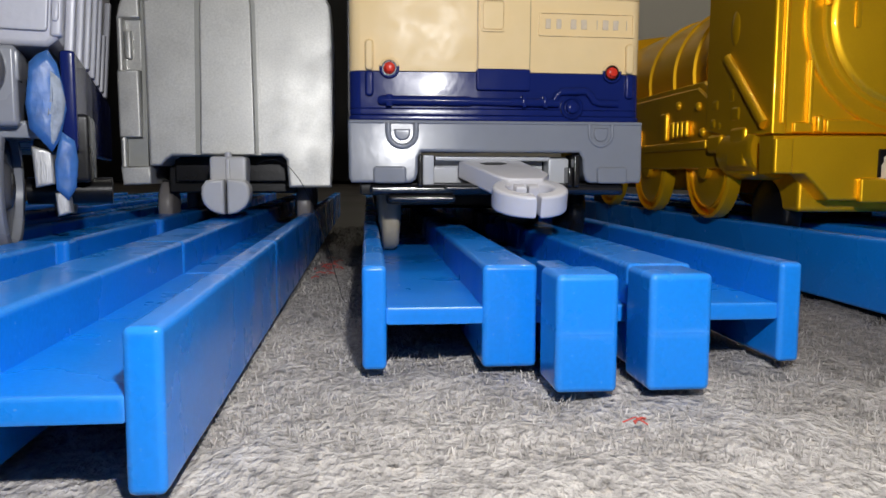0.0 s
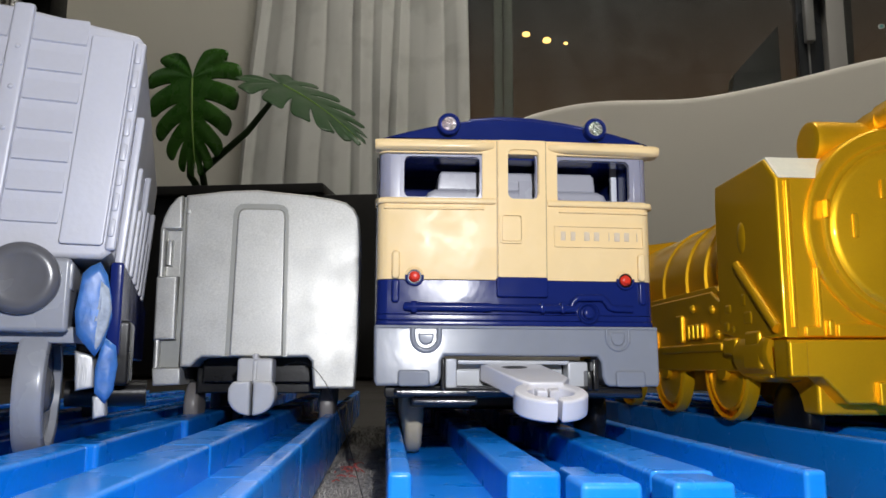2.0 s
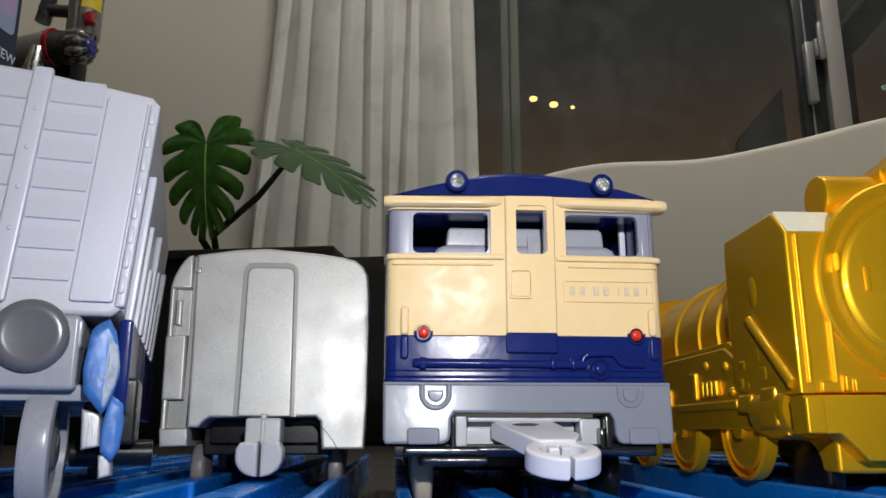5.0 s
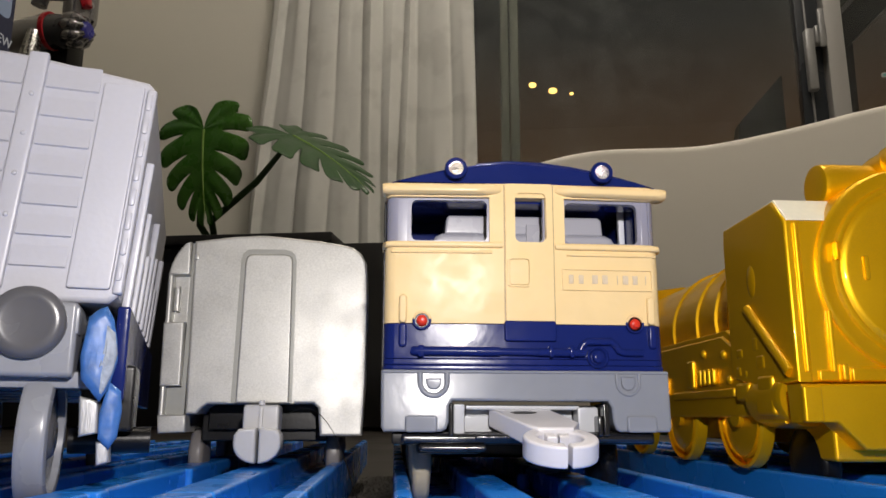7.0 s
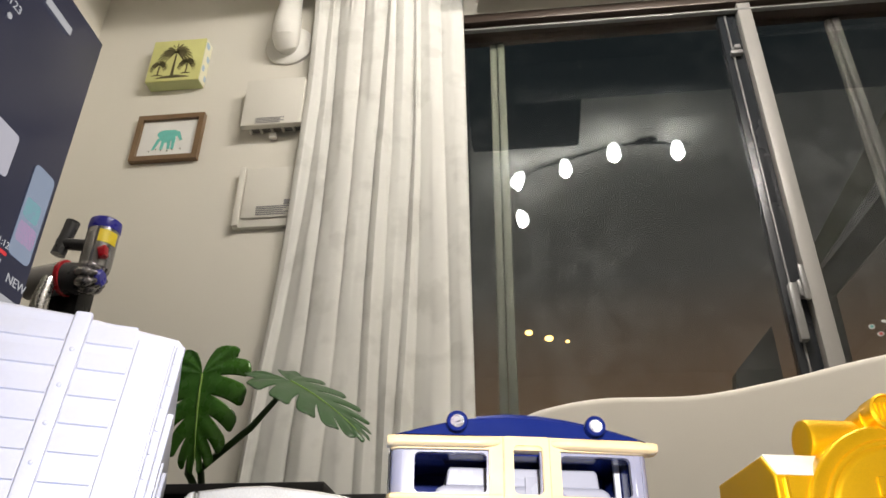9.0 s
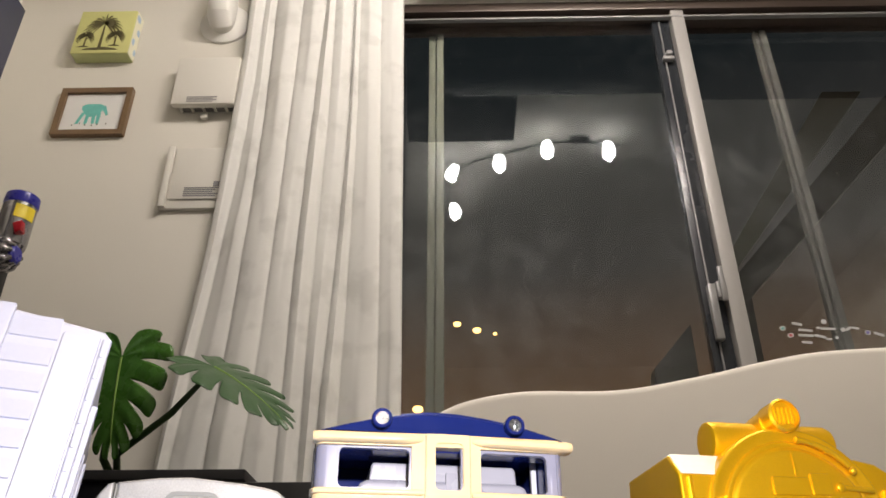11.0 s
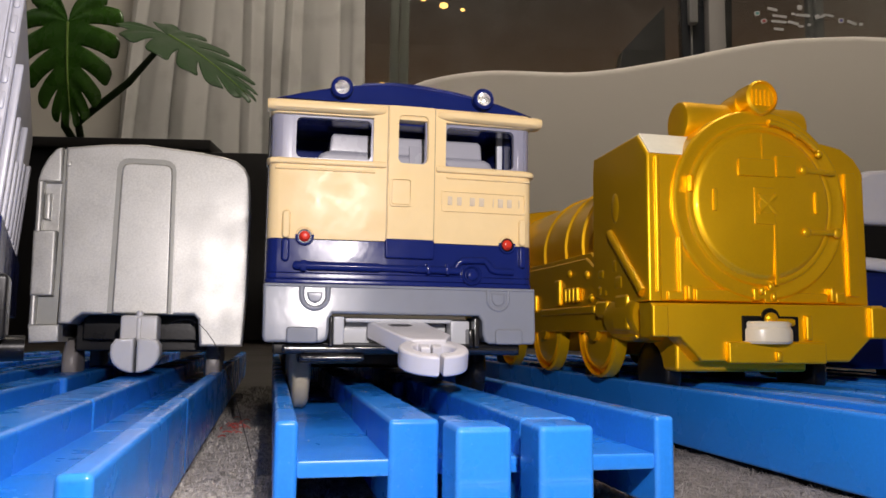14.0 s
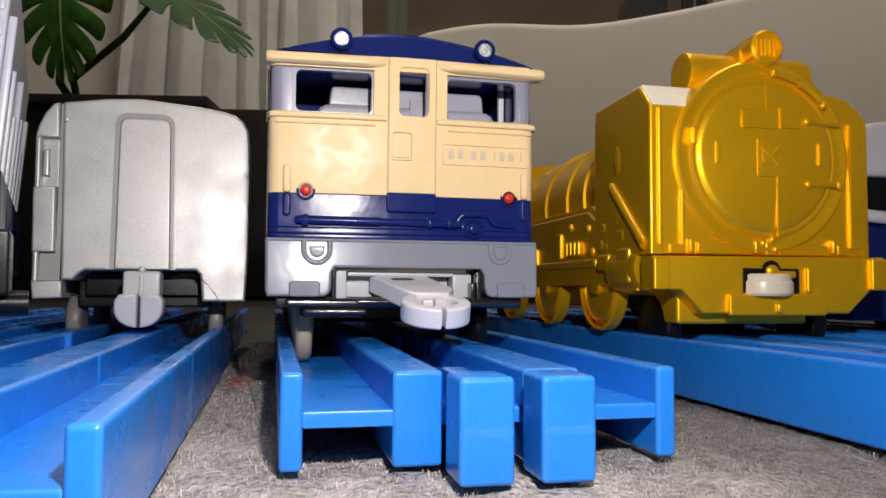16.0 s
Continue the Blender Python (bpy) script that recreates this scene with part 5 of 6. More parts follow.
# ---------- silver coach ----------
CO = thing("silver_coach", at_rail(-41.0, 37.0, 0, 2.9) @ Matrix.Diagonal((1.05, 1, 1, 1)), "silver-grey toy coach with a closed end door", "toy train")
make("end_wall", SILVER, CO, lambda bm: prism(bm, [(-12.2, 17.8), (-12.8, 48.9), (-6, 50.0), (-0.7, 50.4), (8, 49.7), (12.5, 49.1), (14.8, 48.5), (16.3, 47.3), (17.2, 45.4), (17.5, 42.5), (17.7, 38.5), (17.6, 22.8), (17.1, 14.1), (10.0, 14.1), (9.6, 18.9), (8.8, 19.7), (-8.6, 19.5), (-9.4, 19.0), (-10.4, 17.8)], 0, 130, 0.5, 4), "matt silver end wall")
make("side_wall", SILVER, CO, lambda bm: prism(bm, [(-16.3, 14.5), (-16.7, 27.0), (-16.8, 42.7), (-15.9, 46.2), (-14.3, 48.5), (-13.4, 48.9), (-13.0, 14.6)], 2.2, 130, 0.4, 3), "silver side wall")
for pts, y0 in (([(-16.8, 42.5), (-16.4, 44.6), (-15.5, 46.8), (-14.3, 48.5), (-13.4, 48.8), (-13.2, 42.6)], -0.1), ([(-16.6, 22.5), (-16.8, 33.7), (-13.4, 33.9), (-13.2, 22.6)], -0.5), ([(-16.3, 14.5), (-16.6, 17.6), (-12.0, 17.7), (-11.9, 14.7)], -0.2), ([(-16.5, 17.5), (-16.8, 42.6), (-15.9, 42.6), (-15.6, 17.5)], -0.05), ([(-15.8, 36.0), (-15.8, 40.4), (-14.8, 40.6), (-14.7, 35.8)], 1.0)):
    make("side_block", SILVER, CO, lambda bm: prism(bm, pts, y0, 4, 0.4, 3), "raised silver block of the side frame")
# a duller grey puts the shade of recess and door groove into the colour
GROOVE = surface("groove_shade", (0.36, 0.36, 0.33), 0.5, metal=0.3)
make("recess", GROOVE, CO, lambda bm: (box(bm, -15.6, -12.6, 1.2, 2.6, 17.7, 22.4), box(bm, -13.2, -12.5, 0.9, 2.6, 17.5, 48.7)), "recess of the side frame, shade put into its colour")
gap_o = [(-5.1, 19.7), (-4.9, 45.6), (-4.55, 46.9), (-3.7, 47.65), (-2.8, 47.8), (3.0, 47.9), (4.1, 47.55), (4.8, 46.8), (5.05, 45.6), (5.35, 19.7)]
gap_i = [(-3.95, 19.7), (-3.75, 45.1), (-3.55, 45.9), (-3.1, 46.35), (-2.5, 46.5), (2.9, 46.6), (3.6, 46.4), (4.0, 46.0), (4.15, 45.2), (4.6, 19.7)]
def between(k):
    return [(a[0] + (b[0] - a[0]) * k, a[1] + (b[1] - a[1]) * k) for a, b in zip(gap_o, gap_i)]
make("door_gap", GROOVE, CO, lambda bm: ring(bm, between(0.15), between(0.85), -0.06, 0.15), "groove round the door, shade put into its colour")
make("door_edge", SILVER, CO, lambda bm: ring(bm, between(-0.25), between(0.18), -0.22, 0.2), "raised door surround")
make("door_leaf", SILVER, CO, lambda bm: prism(bm, between(0.85), -0.42, 0.2, 0.35, 4), "silver end door")
make("roof_boss", SILVER, CO, lambda bm: lathe(bm, [(1.2, 50.0), (1.1, 51.2), (0.5, 51.6)], (8.6, 6, -0.8), "z", 14))
make("lamp_stud", SILVER, CO, lambda bm: box(bm, -12.6, -11.8, -0.4, 0.3, 45.4, 46.4, 0.2))
make("under_frame", BLACK, CO, lambda bm: (box(bm, -13.0, 12.5, 14, 128, 12.8, 15.3, 0.3), box(bm, -9.6, 9.2, 8.0, 10.0, 15.0, 20.3, 0.3), box(bm, -11, 11, 10, 128, 13, 21, 0.3)), "black underframe")
CUP = surface("coupler_grey", (0.60, 0.60, 0.61), 0.36, vary=0.04)


def cup_half(bm, s_):
    # one half of a split cup with a round foot
    pts = [(0.22, 9.9)] + [(0.2 + 3.45 * math.sin(radians(a)), 13.0 - 3.1 * math.cos(radians(a))) for a in range(12, 91, 13)] + [(3.6, 14.4), (2.9, 15.4), (0.22, 15.6)]
    prism(bm, [(s_ * u, z) for u, z in pts], -8.6, -3.0, 0.5, 3)


coach_coupler = make("coupler", CUP, CO, lambda bm: (box(bm, -2.9, 2.9, -4.6, 2.0, 14.8, 19.4, 0.6), box(bm, -0.35, 0.35, -5.0, -4.2, 15.0, 19.0, 0.2), lathe(bm, [(0.6, 19.3), (0.55, 20.0), (0.3, 20.2)], (0.0, -4.0, 0), "z", 14)), "pale grey coupler stem")
coach_coupler.location = (0.0007, 0, 0)
for s_ in (-1, 1):
    make("cup", CUP, coach_coupler, lambda bm: cup_half(bm, s_), "white rounded half of the split cup")
for v in (16, 46, 96):
    for u in (-13.0, 13.0):
        wheel(CO, u * 0.93, v, 10.4, 4.9, 2.6, surface("brown_grey_wheel", (0.24, 0.22, 0.21), 0.4) if v == 16 and u < 0 else bpy.data.materials["brown_grey_wheel"], "grey-brown wheel")

# the end wall leans back a little
for ob_ in CO.children_recursive:
    for v_ in ob_.data.vertices:
        v_.co.y += max(0.0, v_.co.z - 0.0152) * 0.044

# ---------- golden steam locomotive ----------
SL = thing("golden_steam_locomotive", at_rail(62.0, 7.5), "glossy golden toy steam locomotive", "toy train")
make("front_plate", GOLD, SL, lambda bm: prism(bm, [(-20.4, 22.6), (-20.4, 46.6), (-19.6, 47.3), (6.0, 47.3), (8.0, 50.4), (12.4, 50.6), (16.2, 49.9), (18.8, 48.2), (20.3, 46.0), (20.4, 22.6)], 0, 3, 0.4, 3), "golden front plate")
make("smoke_deflector", GOLD, SL, lambda bm: prism(bm, [(-0.2, 22.6), (-0.2, 46.8), (3.6, 50.8), (21.5, 50.4), (22.0, 47.0), (22.0, 24), (14, 22.6)], -20.9, -18.4, 0.5, 3, axis="x"), "golden smoke deflector")
make("smoke_deflector", GOLD, SL, lambda bm: prism(bm, [(0.1, 22.6), (0.1, 45.6), (1.5, 47.0), (5, 47.6), (21.5, 47.6), (22.0, 46.0), (22.0, 24), (14, 22.6)], 18.4, 20.6, 0.5, 3, axis="x"), "golden smoke deflector")
# the chamfer's lamp reflection is put in as a near-white colour
make("glint_chamfer", surface("pale_glint_paint", (1.0, 0.96, 0.78), 0.25, coat=0.8), SL, lambda bm: prism(bm, [(-0.45, 46.9), (3.5, 51.1), (7, 51.1), (7, 46.9)], -20.4, -10.2, 0.2, 2, axis="x"), "pale chamfer, lamp glint put into its colour")
make("deflector_top", GOLD, SL, lambda bm: prism(bm, [(-20.5, 47.2), (-18.4, 49.9), (-11, 49.9), (-11, 48.5), (-17.8, 48.5), (-19.4, 46.8)], 7.2, 20, 0.3), "")
make("boss", GOLD, SL, lambda bm: (ball(bm, (-20.5, 12, 39.5), 2.3, (0.35, 0.75, 1.35)), tube(bm, [(-20.9, 1.5, 24.0), (-20.9, 14.0, 35.2)], 0.9, 10)), "raised boss and stay")
for a, b, c in ((16.3, 18.4, 45.5), (-19.6, -19.0, 46.5), (-15.6, -14.9, 33.2)):
    make("raised_rib", GOLD, SL, lambda bm: box(bm, a, b, -0.65, 0.2, 24.0, c, 0.25), "raised golden rib")
make("smokebox", GOLD, SL, lambda bm: lathe(bm, [(16.2, 26), (16.2, -0.5), (15.9, -0.8), (15.4, -0.85), (15.0, -0.6), (13.9, -0.55), (13.6, -0.95), (13.2, -1.05), (12.8, -0.9), (12.4, -1.25), (11.8, -1.5), (7, -1.75), (0.1, -1.85)], (-0.3, 0, 39.2), "y", 72), "round golden smokebox with its door")
make("door_strap", GOLD, SL, lambda bm: (box(bm, -5.2, 1.5, -3.5, -2.4, 43.6, 46.6, 0.3), box(bm, 1.9, 5.6, -3.4, -2.4, 43.8, 47.4, 0.3), box(bm, -0.6, -0.2, -2.8, -2.4, 46.5, 51.0, 0.15)), "raised nameplate on the door")
make("door_dart", GOLD, SL, lambda bm: (box(bm, -2.4, 1.4, -3.3, -2.5, 35.6, 41.8, 0.25), lathe(bm, [(1.6, -2.8), (1.5, -3.6), (1.0, -3.8)], (-0.2, 0, 39.0), "y", 20), tube(bm, [(-1.8, -3.6, 40.6), (1.6, -3.6, 37.4)], 0.35, 8), tube(bm, [(-1.8, -3.6, 37.4), (1.6, -3.6, 40.6)], 0.35, 8)), "central door fastener")
make("door_rib", GOLD, SL, lambda bm: (box(bm, 1.2, 1.7, -3.1, -2.0, 25.5, 36.0, 0.2), box(bm, -9.9, -9.1, -3.2, -2.0, 37.5, 41.2, 0.3), box(bm, 9.2, 10.0, -3.2, -2.0, 37.8, 41.6, 0.3), tube(bm, [(7.5, -2.9, 34.6), (13.4, -2.2, 34.7)], 0.45, 8), tube(bm, [(7.2, -2.9, 45.2), (13.5, -2.2, 45.0)], 0.45, 8), box(bm, -13.9, -13.3, -1.8, -0.5, 40.6, 43.4, 0.2), ball(bm, (7.3, -3, 34.6), 0.8), ball(bm, (13.6, -2.2, 34.7), 0.9), ball(bm, (7.2, -3, 45.2), 0.8)), "door ribs and hinges")
make("hand_rail", GOLD, SL, lambda bm: tube(bm, [(-0.3 + 13.9 * math.sin(radians(a)), -1.9, 39.2 + 13.9 * math.cos(radians(a))) for a in range(4, 52, 6)], 0.5, 10), "curved rod on the door's rim")
for a in (6, 28, 50):
    make("rail_knob", GOLD, SL, lambda bm: ball(bm, (-0.3 + 13.9 * math.sin(radians(a)), -1.7, 39.2 + 13.9 * math.cos(radians(a))), 0.65, (1, 0.9, 1), 14, 10), "")
make("feedwater_drum", GOLD, SL, lambda bm: lathe(bm, [(2.6, -11.6), (3.5, -11.3), (3.7, -10.4), (3.7, 11.2), (3.4, 12.0), (2.6, 12.3)], (-0.4, 6, 54.2), "x", 28), "transverse golden drum on the boiler")
hl = make("headlamp", GOLD, SL, lambda bm: (lathe(bm, [(1.8, 6), (2.9, 3), (3.0, -1.2), (2.6, -1.6), (2.4, -1.0), (0.2, -1.0)], (-0.2, -0.5, 57.4), "y", 28), box(bm, -1.8, 1.4, 0, 5, 52, 55.0, 0.4), lathe(bm, [(2.7, 1.5), (2.6, 6), (1.8, 12), (0.6, 15)], (-0.6, 0, 57.0), "y", 24)), "golden headlamp")
make("lamp_rib", GOLD, hl, lambda bm: [box(bm, -2.0 + 0.8 * k, -1.7 + 0.8 * k, -1.9, -1.2, 56.0, 58.8, 0.1) for k in range(5)])
make("boiler", GOLD, SL, lambda bm: [lathe(bm, [(14.6, 22), (14.6, 120)], (0, 0, 36.5), "y", 48)] + [lathe(bm, [(14.6, y - 0.8), (15.1, y - 0.5), (15.1, y + 0.5), (14.6, y + 0.8)], (0, 0, 36.5), "y", 48, False) for y in (30, 36, 42, 52, 66)], "banded golden boiler")
make("cab", GOLD, SL, lambda bm: prism(bm, [(-18.5, 18), (-18.5, 46), (-14, 51), (0, 53), (14, 51), (18.5, 46), (18.5, 18)], 96, 132, 0.5), "golden driver's cab")
make("dome", GOLD, SL, lambda bm: (ball(bm, (0, 48, 51), 7, (0.9, 1.6, 0.6)),), "")
make("running_board", GOLD, SL, lambda bm: (prism(bm, [(3, 22.5), (3, 24.3), (12, 24.5), (26, 33.0), (92, 33.0), (92, 31.2), (28, 31.0), (16, 22.5)], -19.8, -12, 0.3, 2, axis="x"), prism(bm, [(3, 22.5), (3, 24.3), (12, 24.5), (26, 33.0), (92, 33.0), (92, 31.2), (28, 31.0), (16, 22.5)], 12, 19.8, 0.3, 2, axis="x"), box(bm, -19.4, 19.4, 26, 92, 20, 31.2, 0.4)), "golden running board")
make("buffer_beam", GOLD, SL, lambda bm: prism(bm, [(-21.5, 16.8), (-21.6, 22.2), (21.2, 22.5), (21.2, 17.0), (18.4, 16.8), (14.2, 13.0), (-13.0, 13.0), (-16.7, 16.8)], -2.4, 2, 0.4, 3), "golden buffer beam")
for a, b, c, d, y in ((-21.8, -19.0, 16.8, 21.9, -3.2), (18.1, 21.3, 16.9, 22.2, -3.2), (5.7, 6.9, 16.5, 20.6, -3.1), (-8.7, 9.2, 12.7, 16.2, -3.3), (-0.4, 0.7, 13.1, 14.7, -3.9)):
    make("beam_block", GOLD, SL, lambda bm: box(bm, a, b, y, -2.0, c, d, 0.35, 3), "raised block on the beam")
make("coupler_hollow", BLACK, SL, lambda bm: (box(bm, -5.8, 4.5, -2.75, -2.2, 16.3, 20.4, 0.2), lathe(bm, [(1.7, -2.75), (1.7, -2.2)], (-0.7, 0, 20.0), "y", 20)), "black coupler hollow")
make("draw_hook", GOLD, SL, lambda bm: (box(bm, -1.8, 3.6, -3.3, -2.6, 18.8, 20.0, 0.35, 3), ball(bm, (-0.7, -2.9, 20.0), 1.1, (1.1, 0.6, 0.9), 14, 10)), "golden hook above the coupler")
make("coupler", surface("cream_plastic", (0.74, 0.66, 0.50), 0.3, vary=0.04), SL, lambda bm: (lathe(bm, [(4.4, 15.9), (4.75, 16.3), (4.75, 18.1), (4.55, 18.4), (4.45, 18.5), (4.5, 19.2), (4.2, 19.5), (3.2, 19.5), (3.1, 19.3)], (-1.1, -0.8, 0), "z", 32),), "cream round stepped coupler")
make("inner_frame", GOLD, SL, lambda bm: box(bm, -11.5, 11.5, 5, 95, 13.2, 33, 0.4), "golden frame between the wheels")
make("under_tray", GOLD, SL, lambda bm: box(bm, -15.6, 8.6, 1.0, 9, 11.2, 17.0, 0.6, 3), "golden tray")
for a, b, c, d, y in ((-12.7, -2.6, 22.7, 24.7, -0.55), (-2.4, -1.2, 22.9, 25.0, -0.95), (-0.3, 2.1, 22.6, 24.9, -0.8), (2.4, 12.1, 22.7, 24.4, -0.45), (12.3, 13.2, 23.0, 25.4, -1.0), (13.5, 15.4, 22.8, 24.6, -0.7), (-17.6, -14.6, 22.7, 24.3, -0.4), (-14.3, -13.3, 22.8, 25.2, -0.9)):
    make("footplate_block", GOLD, SL, lambda bm: box(bm, a, b, y, 0.3, c, d, 0.28, 3), "moulded block above the beam")
for u, z in ((-0.9, 24.6), (0.8, 25.3), (1.4, 23.6)):
    make("stud", GOLD, SL, lambda bm: ball(bm, (u, -0.8, z), 0.55, (1, 1, 1.3), 10, 8), "")
for s_ in (-1, 1):
    make("cylinder", GOLD, SL, lambda bm: (lathe(bm, [(4.2, 5), (4.6, 6), (4.6, 16), (4.0, 17)], (s_ * 17.0, 0, 20.4), "y", 24), lathe(bm, [(2.6, 4), (2.8, 17)], (s_ * 17.6, 0, 25.6), "y", 20)), "golden piston cylinder")
# what is moulded on the door stands out only a little
for ob_ in SL.children:
    if ob_.name.split(".")[0] in ("door_strap", "door_dart", "door_rib"):
        for v_ in ob_.data.vertices:
            if v_.co.y < -0.0018:
                v_.co.y = -0.0016 + (v_.co.y + 0.0024) * 0.5
# the side skirt that half covers the wheels, with the moulded valve gear standing out from it
for s_ in (-1, 1):
    a, b = sorted((s_ * 18.9, s_ * 20.3))
    make("side_skirt", GOLD, SL, lambda bm: prism(bm, [(6, 16.6), (14, 16.6), (17, 17.6), (95, 17.6), (95, 32.0), (27, 32.0), (12, 24.4), (6, 24.0)], a, b, 0.4, 3, axis="x"), "golden side skirt")
for v0, v1, z0, z1, d in ((6.5, 12.5, 17.8, 21.0, 1.4), (7.0, 12.0, 21.4, 24.0, 1.2), (9.5, 12.5, 25.0, 27.4, 0.9), (11.5, 13.5, 28.0, 30.4, 0.8), (15, 20, 20.2, 23.2, 1.3), (17, 19.5, 27.2, 29.0, 0.9), (18, 20, 24.2, 26.0, 0.9), (22, 52, 21.0, 22.6, 0.7), (40, 43, 23.0, 28.5, 0.8), (55, 60, 22, 26, 0.9)):
    make("valve_gear", GOLD, SL, lambda bm: box(bm, -20.2 - d, -19.8, v0, v1, z0, z1, min(0.6, d * 0.6), 3), "moulded golden valve gear")
for k in range(4):
    make("slide_bar", GOLD, SL, lambda bm: box(bm, -21.3, -20.1, 29.5 + 2.1 * k, 30.9 + 2.1 * k, 23.4, 26.4, 0.5, 3), "")
for v, z, r in ((16.5, 24.6, 0.9), (14.5, 22.2, 1.0), (26, 28.6, 0.8), (35, 29.4, 0.8), (24, 24.0, 0.8)):
    make("bolt", GOLD, SL, lambda bm: ball(bm, (-20.3, v, z), r, (0.9, 1, 1), 14, 10), "")


def spoked(u, v):
    w = make("drive_wheel", GOLD, SL, lambda bm: (lathe(bm, [(8.5, -1.2), (8.9, -0.8), (8.9, 1.2), (7.2, 1.2), (7.0, -0.2), (7.0, -1.0)], (u, v, 17.9), "x", 40, False), lathe(bm, [(2.0, -1.8), (2.2, 1.0)], (u, v, 17.9), "x", 20), lathe(bm, [(7.2, -0.1), (7.2, 1.0)], (u, v, 17.9), "x", 40)), "golden spoked wheel")
    make("spokes", GOLD, w, lambda bm: lathe(bm, [(7.3, -0.5), (6.6, -0.75), (3.0, -0.6), (2.2, -0.9)], (u, v, 17.9), "x", 36), "shallow moulded wheel centre")


for v in (24, 52, 80):
    spoked(-18.4, v)
    spoked(18.4, v)
for v in (10, 34, 100):
    for u in (-14.0, 14.0):
        wheel(SL, u, v, 11.0, 5.6, 3.4, BLACK, "black running wheel")

# ---------- pale grey box wagon, standing askew ----------
D = thing("grey_box_wagon", at_rail(-49.0, -10.0, 0, 14.9), "pale grey ribbed toy wagon standing askew", "toy train")
PG = surface("wagon_grey_plastic", (0.46, 0.465, 0.52), 0.36, vary=0.03, scale=60, fine=1500, bump=0.06)
make("body", PG, D, lambda bm: prism(bm, [(-38, 30.3), (-1.2, 30.3), (-0.2, 31.2), (0, 57.8), (-0.9, 58.7), (-14.7, 60.4), (-38, 61.5)], 0, 88, 0.7, 3), "pale grey box body")
for k in range(7):
    # lapped boards: each one stands out at its lower edge
    for a, b in ((-12.4, -6.4), (-30.0, -15.0)):
        make("front_rib", PG, D, lambda bm: prism(bm, [(-0.02, 34.2 + 3.68 * k), (-0.30, 34.35 + 3.68 * k), (-0.28, 34.8 + 3.68 * k), (0.1, 37.5 + 3.68 * k)], a, b, 0.12, 2, axis="x"), "lapped board edge")
make("front_panel", PG, D, lambda bm: prism(bm, rounded(-6.0, -1.2, 31.9, 57.8, 0.4, 4), -0.55, 0.2, 0.25), "flat front panel")
make("front_post", PG, D, lambda bm: [box(bm, -14.8, -12.5, -0.9, 0.2, 31.4, 60.6, 0.4)] + [ball(bm, (-13.6, -0.9, 35 + 5.0 * k), 0.32, (1, 0.7, 1), 8, 6) for k in range(5)], "raised riveted front post")
make("corner_strip", PG, D, lambda bm: [box(bm, -1.0, 0.25, -0.40, 1.4, 31.4, 57.6, 0.35, 3)] + [prism(bm, rounded(-0.85, -0.15, 33.0 + 3.1 * k, 35.2 + 3.1 * k, 0.3, 3), -0.62, -0.3, 0.15) for k in range(8)], "riveted corner strip")
for k in range(7):
    make("side_rib", PG, D, lambda bm: box(bm, -0.2, 0.9, 6 + 11.5 * k, 8.4 + 11.5 * k, 31.4 - (8 if k < 2 else 0), 50 - 4 * (k % 3), 0.3), "side rib")
make("frame", GREYWHEEL, D, lambda bm: (box(bm, -36, -5.4, -1.2, 100, 21.6, 30.2, 0.6, 3), box(bm, -8.2, -5.2, -1.0, 2.0, 26.4, 29.8, 0.4), box(bm, -36, -3.0, 1.0, 100, 20.4, 22.4, 0.4)), "dark grey frame")
make("side_sill", NAVY, D, lambda bm: box(bm, -1.5, 0.1, 0.8, 80, 19.0, 30.2, 0.4), "dark blue side sill")
DISC = surface("dark_disc", (0.10, 0.10, 0.11), 0.22, vary=0.05)
make("buffer_disc", DISC, D, lambda bm: lathe(bm, [(4.1, -0.8), (4.1, -1.9), (3.9, -2.4), (3.4, -2.7), (2.6, -2.75), (2.3, -2.6), (0.3, -2.6)], (-10.5, 0, 27.6), "y", 40), "dark round buffer")


def tape(bm, pts, y, deep, seed):
    # a sheet folded over the frame's corner, dented all over
    rnd_ = random.Random(seed)
    cu, cz = sum(p[0] for p in pts) / len(pts), sum(p[1] for p in pts) / len(pts)
    rings = []
    for f in (1.0, 0.72, 0.42, 0.15):
        rings.append([bm.verts.new((cu + (u - cu) * f, y - 0.10 * (1 - f) + deep * max(0, (u - cu) * f) + rnd_.uniform(-0.10, 0.10), cz + (z - cz) * f)) for u, z in pts])
    for r0, r1 in zip(rings, rings[1:]):
        for k in range(len(pts)):
            bm.faces.new((r0[k], r0[(k + 1) % len(pts)], r1[(k + 1) % len(pts)], r1[k]))
    bm.faces.new(rings[-1])


